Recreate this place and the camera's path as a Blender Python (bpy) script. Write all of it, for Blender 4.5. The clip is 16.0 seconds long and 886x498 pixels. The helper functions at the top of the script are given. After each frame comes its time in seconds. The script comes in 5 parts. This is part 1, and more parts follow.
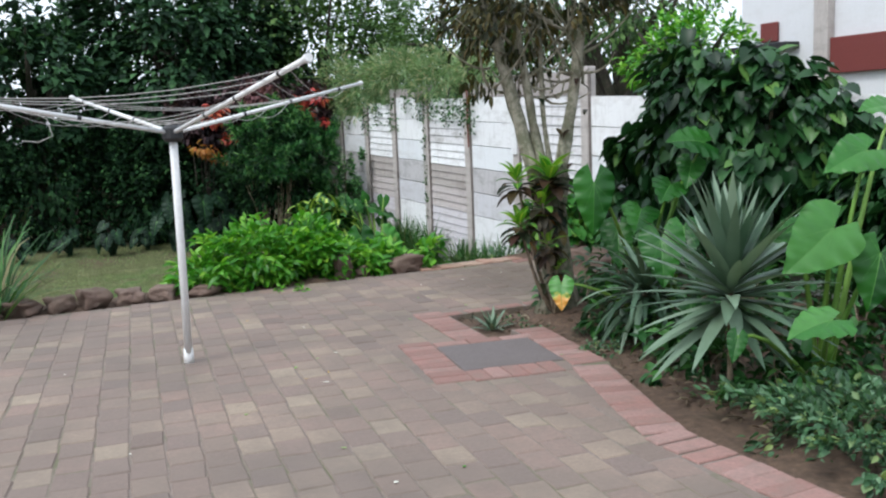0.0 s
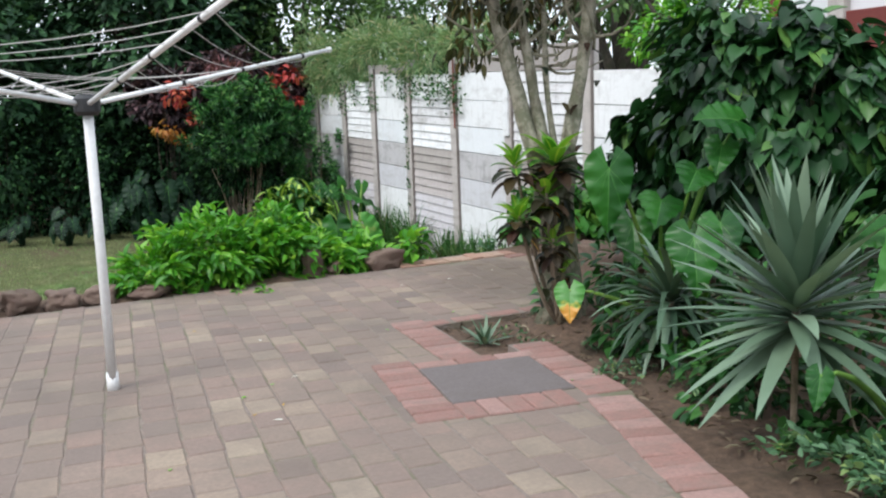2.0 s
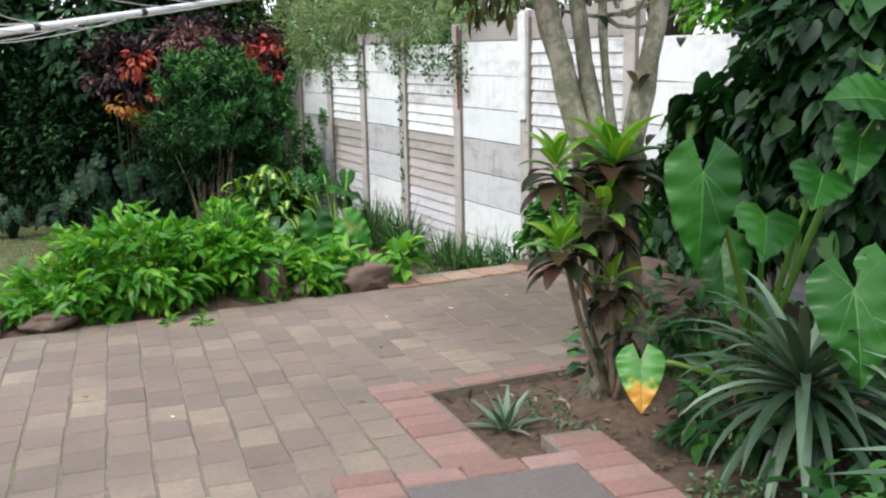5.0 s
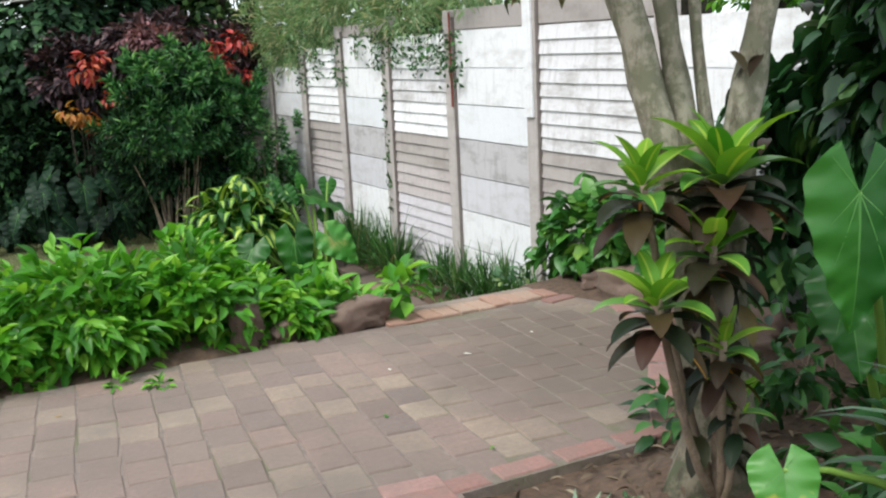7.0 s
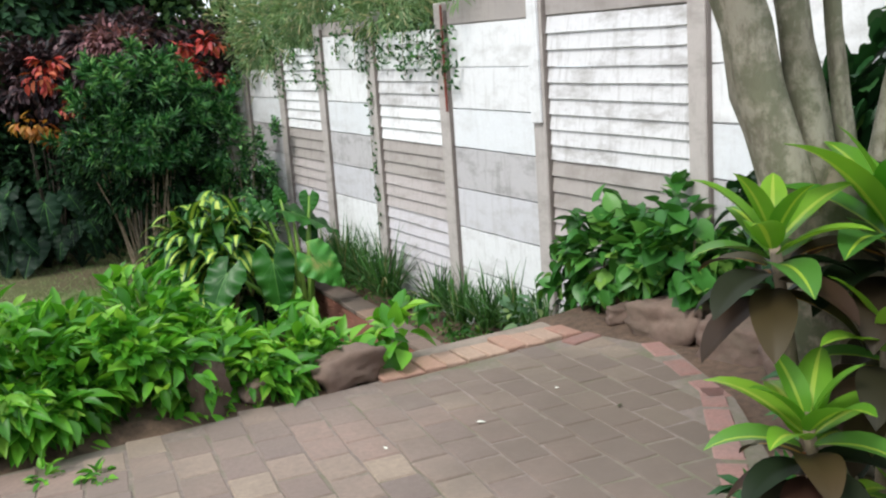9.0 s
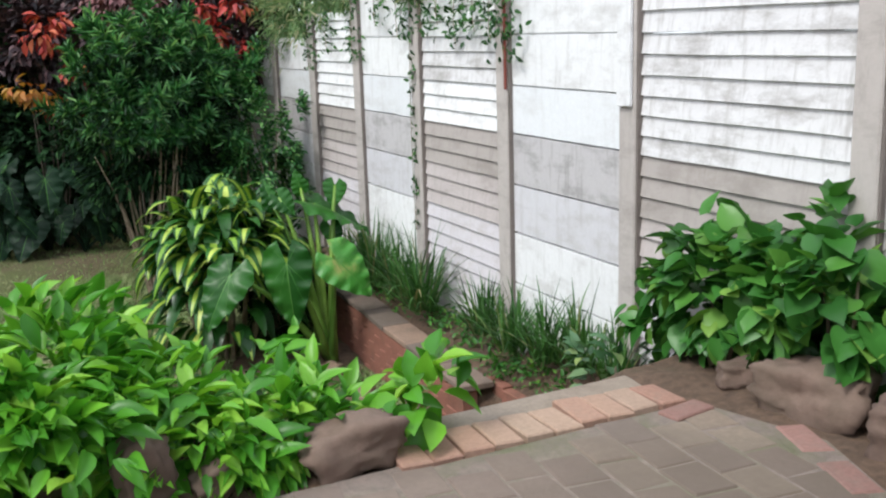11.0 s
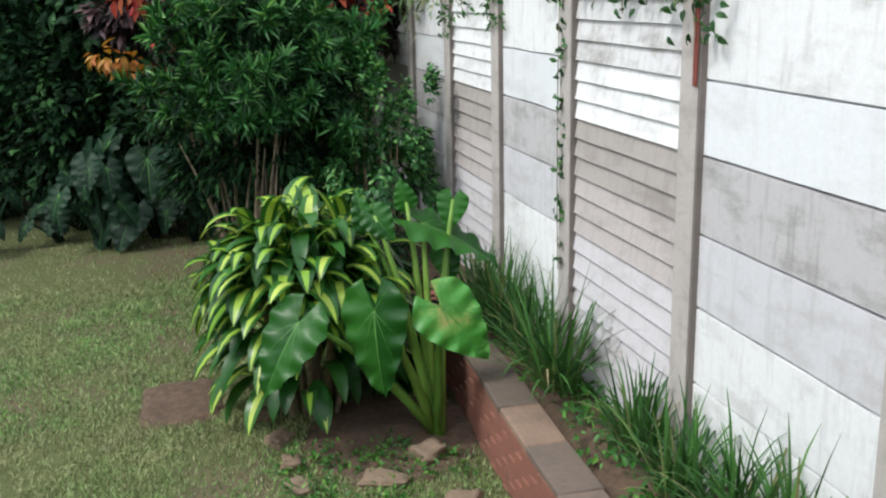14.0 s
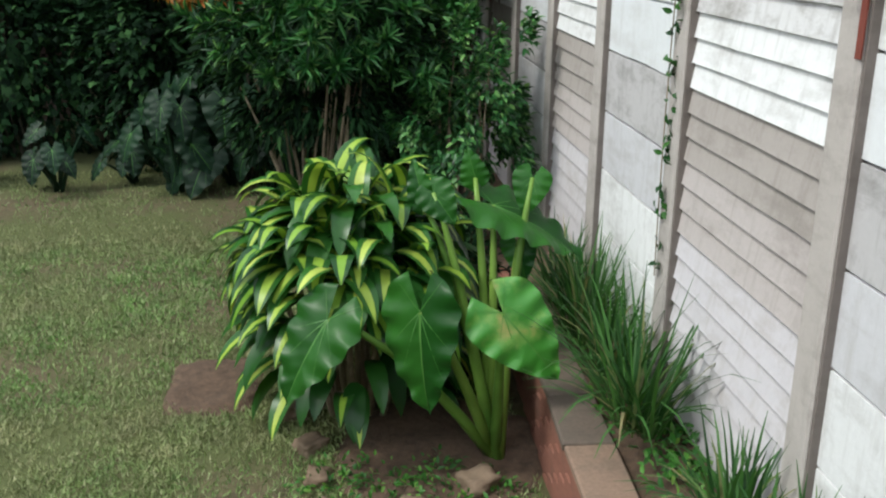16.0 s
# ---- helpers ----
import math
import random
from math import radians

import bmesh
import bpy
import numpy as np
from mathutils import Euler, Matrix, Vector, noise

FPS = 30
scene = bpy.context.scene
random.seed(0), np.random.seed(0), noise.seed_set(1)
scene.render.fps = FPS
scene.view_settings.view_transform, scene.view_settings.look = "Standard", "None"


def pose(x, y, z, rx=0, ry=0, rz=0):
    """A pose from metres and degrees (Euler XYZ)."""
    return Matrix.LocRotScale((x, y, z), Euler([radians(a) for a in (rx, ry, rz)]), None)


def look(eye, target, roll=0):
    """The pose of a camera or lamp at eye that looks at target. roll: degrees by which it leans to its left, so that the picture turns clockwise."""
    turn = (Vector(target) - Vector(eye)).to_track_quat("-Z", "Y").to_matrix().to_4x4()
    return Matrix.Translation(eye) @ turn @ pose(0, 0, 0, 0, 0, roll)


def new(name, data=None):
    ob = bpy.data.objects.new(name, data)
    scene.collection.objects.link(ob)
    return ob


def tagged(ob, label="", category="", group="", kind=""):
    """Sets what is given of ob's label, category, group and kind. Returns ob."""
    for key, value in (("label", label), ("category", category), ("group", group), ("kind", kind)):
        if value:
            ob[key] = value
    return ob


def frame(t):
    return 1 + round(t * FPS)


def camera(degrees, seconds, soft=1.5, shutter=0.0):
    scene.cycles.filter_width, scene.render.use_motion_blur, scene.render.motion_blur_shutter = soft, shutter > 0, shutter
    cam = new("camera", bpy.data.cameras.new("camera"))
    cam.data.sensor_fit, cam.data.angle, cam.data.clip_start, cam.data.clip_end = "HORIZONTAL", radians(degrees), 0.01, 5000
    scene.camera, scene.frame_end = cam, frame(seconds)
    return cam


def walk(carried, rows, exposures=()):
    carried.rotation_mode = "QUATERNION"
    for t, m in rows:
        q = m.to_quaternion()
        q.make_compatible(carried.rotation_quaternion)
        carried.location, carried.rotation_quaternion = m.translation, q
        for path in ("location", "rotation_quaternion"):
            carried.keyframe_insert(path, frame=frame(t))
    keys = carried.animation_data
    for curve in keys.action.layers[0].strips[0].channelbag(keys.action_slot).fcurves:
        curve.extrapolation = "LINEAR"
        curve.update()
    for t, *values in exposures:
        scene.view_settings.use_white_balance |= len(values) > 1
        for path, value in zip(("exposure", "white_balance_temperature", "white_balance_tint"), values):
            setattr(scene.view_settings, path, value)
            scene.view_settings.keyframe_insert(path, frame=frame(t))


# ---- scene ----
cam = camera(52.0, 16.0, 2.2)
PATH = [
    (0, (-2.307, -2.664, 1.422), (-1.422, -0.891, 1.15), -2.3),
    (0.5, (-2.208, -2.434, 1.397), (-1.31, -0.668, 1.123), -2.2),
    (1, (-2.069, -2.197, 1.395), (-1.167, -0.436, 1.106), -2.5),
    (1.5, (-1.951, -1.952, 1.373), (-1.041, -0.195, 1.075), -2.3),
    (2, (-1.828, -1.713, 1.361), (-0.914, 0.04, 1.053), -2.1),
    (2.5, (-1.692, -1.441, 1.354), (-0.777, 0.309, 1.038), -1.9),
    (3, (-1.541, -1.172, 1.332), (-0.632, 0.581, 1.016), -1.6),
    (3.5, (-1.43, -0.902, 1.329), (-0.516, 0.847, 1.002), -1.2),
    (4, (-1.301, -0.617, 1.324), (-0.384, 1.128, 0.99), -1.3),
    (4.2, (-1.236, -0.511, 1.321), (-0.326, 1.238, 0.983), -1.4),
    (6.3, (-0.796, 0.539, 1.278), (0.147, 2.266, 0.923), -1.5),
    (6.5, (-0.777, 0.645, 1.303), (0.173, 2.369, 0.948), -2.6),
    (7, (-0.669, 0.893, 1.307), (0.291, 2.612, 0.952), -2.8),
    (7.5, (-0.569, 1.103, 1.298), (0.397, 2.82, 0.955), -3.0),
    (8, (-0.425, 1.34, 1.308), (0.54, 3.056, 0.957), -4.1),
    (8.5, (-0.345, 1.516, 1.336), (0.63, 3.227, 0.987), -4.1),
    (8.7, (-0.333, 1.57, 1.346), (0.651, 3.275, 0.991), -4.1),
    (11, (0.34, 2.857, 1.234), (1.238, 4.602, 0.852), -1.8),
    (11.5, (0.428, 3.066, 1.244), (1.294, 4.825, 0.851), -1.3),
    (12, (0.594, 3.322, 1.251), (1.401, 5.108, 0.855), -1.1),
    (12.5, (0.809, 3.623, 1.315), (1.544, 5.433, 0.889), -1.7),
    (13, (1.026, 3.943, 1.32), (1.684, 5.781, 0.887), -1.5),
    (13.5, (1.219, 4.246, 1.351), (1.803, 6.103, 0.895), -1.6),
    (14, (1.394, 4.511, 1.351), (1.907, 6.386, 0.881), -1.3),
    (14.5, (1.576, 4.749, 1.367), (2.013, 6.636, 0.867), -1.3),
    (15, (1.69, 4.982, 1.354), (2.084, 6.87, 0.828), -0.4),
    (15.5, (1.814, 5.202, 1.325), (2.154, 7.093, 0.771), 0.5),
    (16, (1.879, 5.356, 1.342), (2.115, 7.252, 0.749), 0.5),
]
EXPOSURES = [(0, 0.73, 6020, 6), (3.5, 0.95, 6280, 6), (8.5, 0.97, 6380, 6), (11, 0.97, 6290, 7), (13.5, 0.96, 6280, 6), (16, 0.85, 6380, 3)]
walk(cam, [(t, look(eye, target, roll)) for t, eye, target, roll in PATH], EXPOSURES)

# ---- world and sun ----
world = bpy.data.worlds.new("overcast_sky")
scene.world = world
world.use_nodes = True
wn = world.node_tree
sky = wn.nodes.new("ShaderNodeTexSky")
sky.sky_type = "NISHITA"
sky.sun_disc = False
sky.sun_elevation = radians(52)
sky.sun_rotation = radians(250)
sky.dust_density = 4.0
sky.air_density = 1.0
cloud = wn.nodes.new("ShaderNodeMix")
cloud.data_type = "RGBA"
cloud.inputs[0].default_value = 0.72
cloud.inputs[7].default_value = (9.6, 9.9, 10.6, 1)
wn.links.new(sky.outputs[0], cloud.inputs[6])
wn.links.new(cloud.outputs[2], wn.nodes["Background"].inputs[0])
wn.nodes["Background"].inputs[1].default_value = 0.105
sun = new("sun", bpy.data.lights.new("sun", "SUN"))
sun.data.energy = 1.1
sun.data.angle = radians(14)
sun.data.color = (1.0, 0.96, 0.9)
SUN_AZ, SUN_EL = radians(250), radians(52)
sun.matrix_world = look((0, 0, 0), (-math.sin(SUN_AZ) * math.cos(SUN_EL), -math.cos(SUN_AZ) * math.cos(SUN_EL), -math.sin(SUN_EL)))
rng = np.random.default_rng(7)


# ---- materials ----
def node_mat(name, rough=0.8):
    m = bpy.data.materials.new(name)
    m.use_nodes = True
    nt = m.node_tree
    bsdf = nt.nodes["Principled BSDF"]
    bsdf.inputs["Roughness"].default_value = rough
    return m, nt, bsdf


def noise_node(nt, scale, detail=5.0, rough=0.6, coords="Object", stretch=None):
    tc = nt.nodes.new("ShaderNodeTexCoord")
    n = nt.nodes.new("ShaderNodeTexNoise")
    n.inputs["Scale"].default_value = scale
    n.inputs["Detail"].default_value = detail
    n.inputs["Roughness"].default_value = rough
    if coords == "World":
        g = nt.nodes.new("ShaderNodeNewGeometry")
        src = g.outputs["Position"]
    else:
        src = tc.outputs[coords]
    if stretch:
        mp = nt.nodes.new("ShaderNodeMapping")
        mp.inputs["Scale"].default_value = stretch
        nt.links.new(src, mp.inputs[0])
        src = mp.outputs[0]
    nt.links.new(src, n.inputs["Vector"])
    return n.outputs["Fac"]


def ramp(nt, fac, stops):
    r = nt.nodes.new("ShaderNodeValToRGB")
    while len(r.color_ramp.elements) < len(stops):
        r.color_ramp.elements.new(0.5)
    for e, (p, c) in zip(r.color_ramp.elements, stops):
        e.position = p
        e.color = (*c, 1)
    nt.links.new(fac, r.inputs[0])
    return r.outputs[0]


def mixed(nt, fac, a, b, mode="MIX"):
    m = nt.nodes.new("ShaderNodeMix")
    m.data_type = "RGBA"
    m.blend_type = mode
    for sock, v in ((m.inputs[0], fac), (m.inputs[6], a), (m.inputs[7], b)):
        if isinstance(v, (int, float)):
            sock.default_value = v
        elif isinstance(v, tuple):
            sock.default_value = (*v, 1)
        else:
            nt.links.new(v, sock)
    return m.outputs[2]


def own_random(nt):
    """A number per piece: by object for single pieces, by island in joined meshes."""
    o = nt.nodes.new("ShaderNodeObjectInfo")
    g = nt.nodes.new("ShaderNodeNewGeometry")
    a = nt.nodes.new("ShaderNodeMath")
    a.operation = "ADD"
    nt.links.new(o.outputs["Random"], a.inputs[0])
    nt.links.new(g.outputs["Random Per Island"], a.inputs[1])
    f = nt.nodes.new("ShaderNodeMath")
    f.operation = "FRACT"
    nt.links.new(a.outputs[0], f.inputs[0])
    return f.outputs[0]


def bumped(nt, bsdf, height, strength=0.4, distance=0.01):
    b = nt.nodes.new("ShaderNodeBump")
    b.inputs["Strength"].default_value = strength
    b.inputs["Distance"].default_value = distance
    nt.links.new(height, b.inputs["Height"])
    nt.links.new(b.outputs[0], bsdf.inputs["Normal"])


def piece_mat(name, stops, rough=0.9, grain=60, stain=2.2, stain_col=(0.1, 0.1, 0.085), stain_amount=(0.45, 0.75), bump=0.5, film=None):
    m, nt, bsdf = node_mat(name, rough)
    base = ramp(nt, own_random(nt), stops)
    g = noise_node(nt, grain, 6, 0.7, "World")
    c = mixed(nt, 0.55, base, ramp(nt, g, [(0.25, (0.35, 0.35, 0.35)), (0.75, (1.0, 1.0, 1.0))]), "MULTIPLY")
    s = noise_node(nt, stain, 7, 0.65, "World")
    c = mixed(nt, ramp(nt, s, [(stain_amount[0], (0, 0, 0)), (stain_amount[1], (0.8, 0.8, 0.8))]), c, stain_col)
    if film:
        f = noise_node(nt, 3.7, 8, 0.75, "World")
        c = mixed(nt, ramp(nt, f, [(0.44, (0, 0, 0)), (0.62, (0.5, 0.5, 0.5))]), c, film)
        # Blends to a darker brown around (2.15, 4.35), broken up by noise.
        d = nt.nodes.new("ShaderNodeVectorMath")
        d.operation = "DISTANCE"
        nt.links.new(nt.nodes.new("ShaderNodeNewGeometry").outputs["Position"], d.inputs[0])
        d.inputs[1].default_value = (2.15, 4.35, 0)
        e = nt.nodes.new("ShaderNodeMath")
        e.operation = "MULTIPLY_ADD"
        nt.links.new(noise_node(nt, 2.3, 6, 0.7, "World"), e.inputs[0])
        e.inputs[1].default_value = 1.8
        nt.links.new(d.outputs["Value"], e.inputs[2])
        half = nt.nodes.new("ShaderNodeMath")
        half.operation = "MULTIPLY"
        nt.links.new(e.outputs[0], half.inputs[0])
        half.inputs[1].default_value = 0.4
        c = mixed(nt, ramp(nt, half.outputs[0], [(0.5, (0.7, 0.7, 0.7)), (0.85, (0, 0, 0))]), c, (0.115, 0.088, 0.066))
    nt.links.new(c, bsdf.inputs["Base Color"])
    bumped(nt, bsdf, g, bump, 0.006)
    return m


def leaf_mat(name, stops, rough=0.42, through_light=0.25, patch=7.0, gloss=0.35):
    m, nt, bsdf = node_mat(name, rough)
    bsdf.inputs["Specular IOR Level"].default_value = gloss
    base = ramp(nt, own_random(nt), stops)
    n = noise_node(nt, patch, 3, 0.5, "World")
    c = mixed(nt, 0.5, base, ramp(nt, n, [(0.3, (0.55, 0.6, 0.55)), (0.7, (1.0, 1.0, 1.0))]), "MULTIPLY")
    nt.links.new(c, bsdf.inputs["Base Color"])
    tr = nt.nodes.new("ShaderNodeBsdfTranslucent")
    bright = mixed(nt, 1.0, c, (1.0, 1.0, 0.5), "MULTIPLY")
    nt.links.new(bright, tr.inputs[0])
    mx = nt.nodes.new("ShaderNodeMixShader")
    mx.inputs[0].default_value = through_light
    nt.links.new(bsdf.outputs[0], mx.inputs[1])
    nt.links.new(tr.outputs[0], mx.inputs[2])
    nt.links.new(mx.outputs[0], nt.nodes["Material Output"].inputs[0])
    return m


def wall_mat(name, col, dirt, dirt_amount):
    m, nt, bsdf = node_mat(name, 0.85)
    fine = noise_node(nt, 40, 6, 0.7, "World")
    streak = noise_node(nt, 2.6, 8, 0.7, "World", (1.0, 1.0, 2.6))
    blotch = noise_node(nt, 9, 8, 0.75, "World", (1.0, 1.0, 0.6))
    var = own_random(nt)
    c = mixed(nt, 0.28, col, ramp(nt, var, [(0.0, (0.78, 0.78, 0.8)), (1.0, (1.0, 1.0, 1.0))]), "MULTIPLY")
    c = mixed(nt, ramp(nt, streak, [(0.5, (0, 0, 0)), (0.68, (dirt_amount,) * 3)]), c, dirt)
    c = mixed(nt, ramp(nt, blotch, [(0.55, (0, 0, 0)), (0.72, (dirt_amount * 0.7,) * 3)]), c, dirt)
    c = mixed(nt, 0.12, c, ramp(nt, fine, [(0.3, (0.4, 0.4, 0.4)), (0.7, (1.0, 1.0, 1.0))]), "MULTIPLY")
    drip = noise_node(nt, 3.0, 7, 0.7, "World", (1.0, 6.0, 0.8))
    c = mixed(nt, ramp(nt, drip, [(0.52, (0, 0, 0)), (0.7, (dirt_amount * 0.75,) * 3)]), c, dirt)
    nt.links.new(c, bsdf.inputs["Base Color"])
    bumped(nt, bsdf, mixed(nt, 0.5, fine, blotch), 0.5, 0.006)
    return m


def soil_mat(name, dark, light, green=(0.05, 0.07, 0.02), green_from=0.6, scale=1.3):
    m, nt, bsdf = node_mat(name, 0.97)
    a = noise_node(nt, 22, 8, 0.7, "World")
    b = noise_node(nt, scale, 6, 0.65, "World")
    c = ramp(nt, a, [(0.3, dark), (0.7, light)])
    c = mixed(nt, ramp(nt, b, [(green_from - 0.08, (0, 0, 0)), (green_from + 0.08, (0.9, 0.9, 0.9))]), c, green)
    nt.links.new(c, bsdf.inputs["Base Color"])
    bumped(nt, bsdf, a, 0.8, 0.02)
    return m


def plain_mat(name, col, rough=0.6, metal=0.0, grain=30, amount=0.3):
    m, nt, bsdf = node_mat(name, rough)
    n = noise_node(nt, grain, 6, 0.7)
    nt.links.new(mixed(nt, amount, col, ramp(nt, n, [(0.3, (0.45, 0.42, 0.4)), (0.65, (1, 1, 1))]), "MULTIPLY"), bsdf.inputs["Base Color"])
    bsdf.inputs["Metallic"].default_value = metal
    bumped(nt, bsdf, n, 0.25, 0.003)
    return m


def bark_mat(name, c1, c2, c3):
    m, nt, bsdf = node_mat(name, 0.95)
    a = noise_node(nt, 14, 8, 0.75, "World", (1, 1, 0.35))
    b = noise_node(nt, 13, 7, 0.7, "World")
    d = noise_node(nt, 4, 4, 0.6, "World")
    c = mixed(nt, ramp(nt, b, [(0.47, (0, 0, 0)), (0.58, (1, 1, 1))]), ramp(nt, a, [(0.38, c1), (0.52, c2)]), c3)
    c = mixed(nt, ramp(nt, d, [(0.5, (0, 0, 0)), (0.7, (0.6, 0.6, 0.6))]), c, c1)
    nt.links.new(c, bsdf.inputs["Base Color"])
    bumped(nt, bsdf, a, 0.9, 0.02)
    return m


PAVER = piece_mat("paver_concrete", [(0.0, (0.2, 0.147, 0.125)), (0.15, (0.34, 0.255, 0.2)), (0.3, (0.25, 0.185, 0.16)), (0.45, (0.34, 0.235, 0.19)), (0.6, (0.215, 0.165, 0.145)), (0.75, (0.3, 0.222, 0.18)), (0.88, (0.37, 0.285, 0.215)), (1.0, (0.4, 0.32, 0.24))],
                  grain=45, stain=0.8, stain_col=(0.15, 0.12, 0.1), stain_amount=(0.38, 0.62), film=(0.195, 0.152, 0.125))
BRICK = piece_mat("orange_brick", [(0.0, (0.36, 0.2, 0.15)), (0.4, (0.42, 0.26, 0.19)), (0.75, (0.44, 0.31, 0.23)), (1.0, (0.28, 0.18, 0.155))], stain=9, stain_col=(0.24, 0.19, 0.15), stain_amount=(0.55, 0.8))
RED = piece_mat("red_brick", [(0.0, (0.28, 0.155, 0.13)), (0.5, (0.35, 0.195, 0.165)), (1.0, (0.39, 0.25, 0.22))], stain=8, stain_col=(0.2, 0.15, 0.125), stain_amount=(0.45, 0.75))
REDWALL = piece_mat("red_wall_brick", [(0.0, (0.28, 0.115, 0.08)), (1.0, (0.31, 0.13, 0.092))], stain=5, stain_col=(0.12, 0.07, 0.05), stain_amount=(0.5, 0.75))
JOINT = soil_mat("sandy_joint", (0.16, 0.13, 0.11), (0.27, 0.215, 0.185), (0.14, 0.14, 0.08), 0.55, 2.0)
SOIL = soil_mat("red_soil", (0.06, 0.04, 0.028), (0.165, 0.105, 0.07), (0.06, 0.06, 0.03), 0.66)
LAWN = soil_mat("worn_lawn", (0.06, 0.052, 0.026), (0.17, 0.13, 0.075), (0.09, 0.11, 0.035), 0.47, 1.1)
CONCRETE = piece_mat("weathered_concrete", [(0.0, (0.27, 0.22, 0.17)), (1.0, (0.32, 0.26, 0.21))], stain=4, stain_col=(0.14, 0.11, 0.08))
SLATE = piece_mat("brown_grey_slate", [(0.0, (0.17, 0.13, 0.105)), (0.6, (0.22, 0.165, 0.135)), (1.0, (0.33, 0.22, 0.16))], stain=4, stain_col=(0.1, 0.085, 0.07))
COVER = piece_mat("grey_cover_slab", [(0.0, (0.17, 0.145, 0.14)), (1.0, (0.18, 0.15, 0.145))], stain=3, stain_col=(0.12, 0.1, 0.09))
ROCK = piece_mat("brown_rock", [(0.0, (0.13, 0.085, 0.065)), (0.5, (0.18, 0.12, 0.095)), (1.0, (0.23, 0.16, 0.125))], grain=18, stain=5, stain_col=(0.11, 0.085, 0.06), bump=0.9)
TANROCK = piece_mat("tan_stone", [(0.0, (0.2, 0.135, 0.09)), (1.0, (0.28, 0.2, 0.14))], grain=25, stain=9, stain_col=(0.16, 0.12, 0.08), bump=0.8)
POST = wall_mat("post_concrete", (0.5, 0.455, 0.43), (0.25, 0.22, 0.2), 0.5)
WHITE = wall_mat("slab_whitewash", (0.84, 0.84, 0.85), (0.46, 0.44, 0.43), 0.6)
PALE = wall_mat("slab_pale_blue_white", (0.8, 0.815, 0.84), (0.5, 0.48, 0.47), 0.35)
STAINED = wall_mat("slab_stained_whitewash", (0.72, 0.71, 0.72), (0.36, 0.34, 0.33), 0.95)
GREY = wall_mat("slab_worn_grey", (0.54, 0.52, 0.53), (0.26, 0.245, 0.24), 0.8)
LIGHTGREY = wall_mat("slab_light_grey", (0.66, 0.65, 0.68), (0.42, 0.4, 0.39), 0.6)
LILAC = wall_mat("slab_lilac_grey", (0.63, 0.6, 0.63), (0.4, 0.36, 0.34), 0.55)
WORN = wall_mat("slab_worn_brown", (0.5, 0.45, 0.44), (0.3, 0.26, 0.24), 0.6)
BROWN = wall_mat("slab_bare_brown_grey", (0.4, 0.36, 0.34), (0.24, 0.21, 0.19), 0.6)
METAL = plain_mat("white_painted_steel", (0.78, 0.78, 0.77), 0.35, 0.0, 40, 0.25)
PETAL = plain_mat("pale_petal", (0.75, 0.75, 0.65), 0.6)
DARKPLASTIC = plain_mat("black_plastic", (0.02, 0.02, 0.022), 0.5)
CORD = plain_mat("grey_cord", (0.45, 0.44, 0.42), 0.8)
RUST = plain_mat("red_rust", (0.2, 0.05, 0.035), 0.9)
BARK = bark_mat("lichen_bark", (0.12, 0.105, 0.07), (0.38, 0.35, 0.27), (0.19, 0.19, 0.125))
MOSSBARK = bark_mat("dark_mossy_bark", (0.06, 0.05, 0.035), (0.24, 0.21, 0.15), (0.1, 0.11, 0.06))
TWIG = bark_mat("pale_twig", (0.14, 0.11, 0.08), (0.32, 0.25, 0.18), (0.2, 0.16, 0.1))
DARKBARK = bark_mat("dark_bark", (0.03, 0.025, 0.02), (0.08, 0.065, 0.05), (0.05, 0.05, 0.03))
# Grime plus the shade of the post grooves, held in one dark colour.
GRIMY_SHADE = wall_mat("grimy_groove_shade", (0.2, 0.17, 0.155), (0.1, 0.085, 0.075), 0.5)
HOUSEWALL = wall_mat("house_white_plaster", (0.75, 0.75, 0.77), (0.5, 0.48, 0.46), 0.2)
PINKWALL = wall_mat("pink_plaster", (0.42, 0.3, 0.28), (0.2, 0.15, 0.14), 0.5)
MAROON = plain_mat("maroon_paint", (0.17, 0.035, 0.03), 0.6)
L_HEDGE = leaf_mat("bright_leaf", [(0.0, (0.05, 0.2, 0.02)), (0.5, (0.11, 0.36, 0.03)), (0.8, (0.21, 0.5, 0.045)), (1.0, (0.33, 0.6, 0.08))], 0.33, 0.36)
L_DEEP = leaf_mat("deep_green_leaf", [(0.0, (0.01, 0.045, 0.012)), (0.6, (0.032, 0.12, 0.025)), (1.0, (0.08, 0.22, 0.045))], 0.4, 0.2)
L_HEART = leaf_mat("heart_leaf", [(0.0, (0.03, 0.12, 0.022)), (0.6, (0.06, 0.21, 0.035)), (0.85, (0.11, 0.3, 0.05)), (1.0, (0.24, 0.42, 0.08))], 0.36, 0.25)
L_NARROW = leaf_mat("narrow_green_leaf", [(0.0, (0.01, 0.045, 0.014)), (0.5, (0.04, 0.16, 0.045)), (0.8, (0.12, 0.34, 0.1)), (1.0, (0.3, 0.54, 0.18))], 0.34, 0.28, 2.6, 0.45)
# Near-black bush leaf: shade under trees and inside growth is in the colour.
L_SHADED = leaf_mat("shaded_bush_leaf", [(0.0, (0.004, 0.012, 0.006)), (0.6, (0.014, 0.04, 0.016)), (0.88, (0.03, 0.085, 0.03)), (1.0, (0.07, 0.16, 0.05))], 0.72, 0.08, 0.8, 0.1)
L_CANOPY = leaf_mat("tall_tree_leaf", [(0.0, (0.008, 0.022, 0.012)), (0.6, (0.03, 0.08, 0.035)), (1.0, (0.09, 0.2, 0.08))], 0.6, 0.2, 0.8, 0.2)
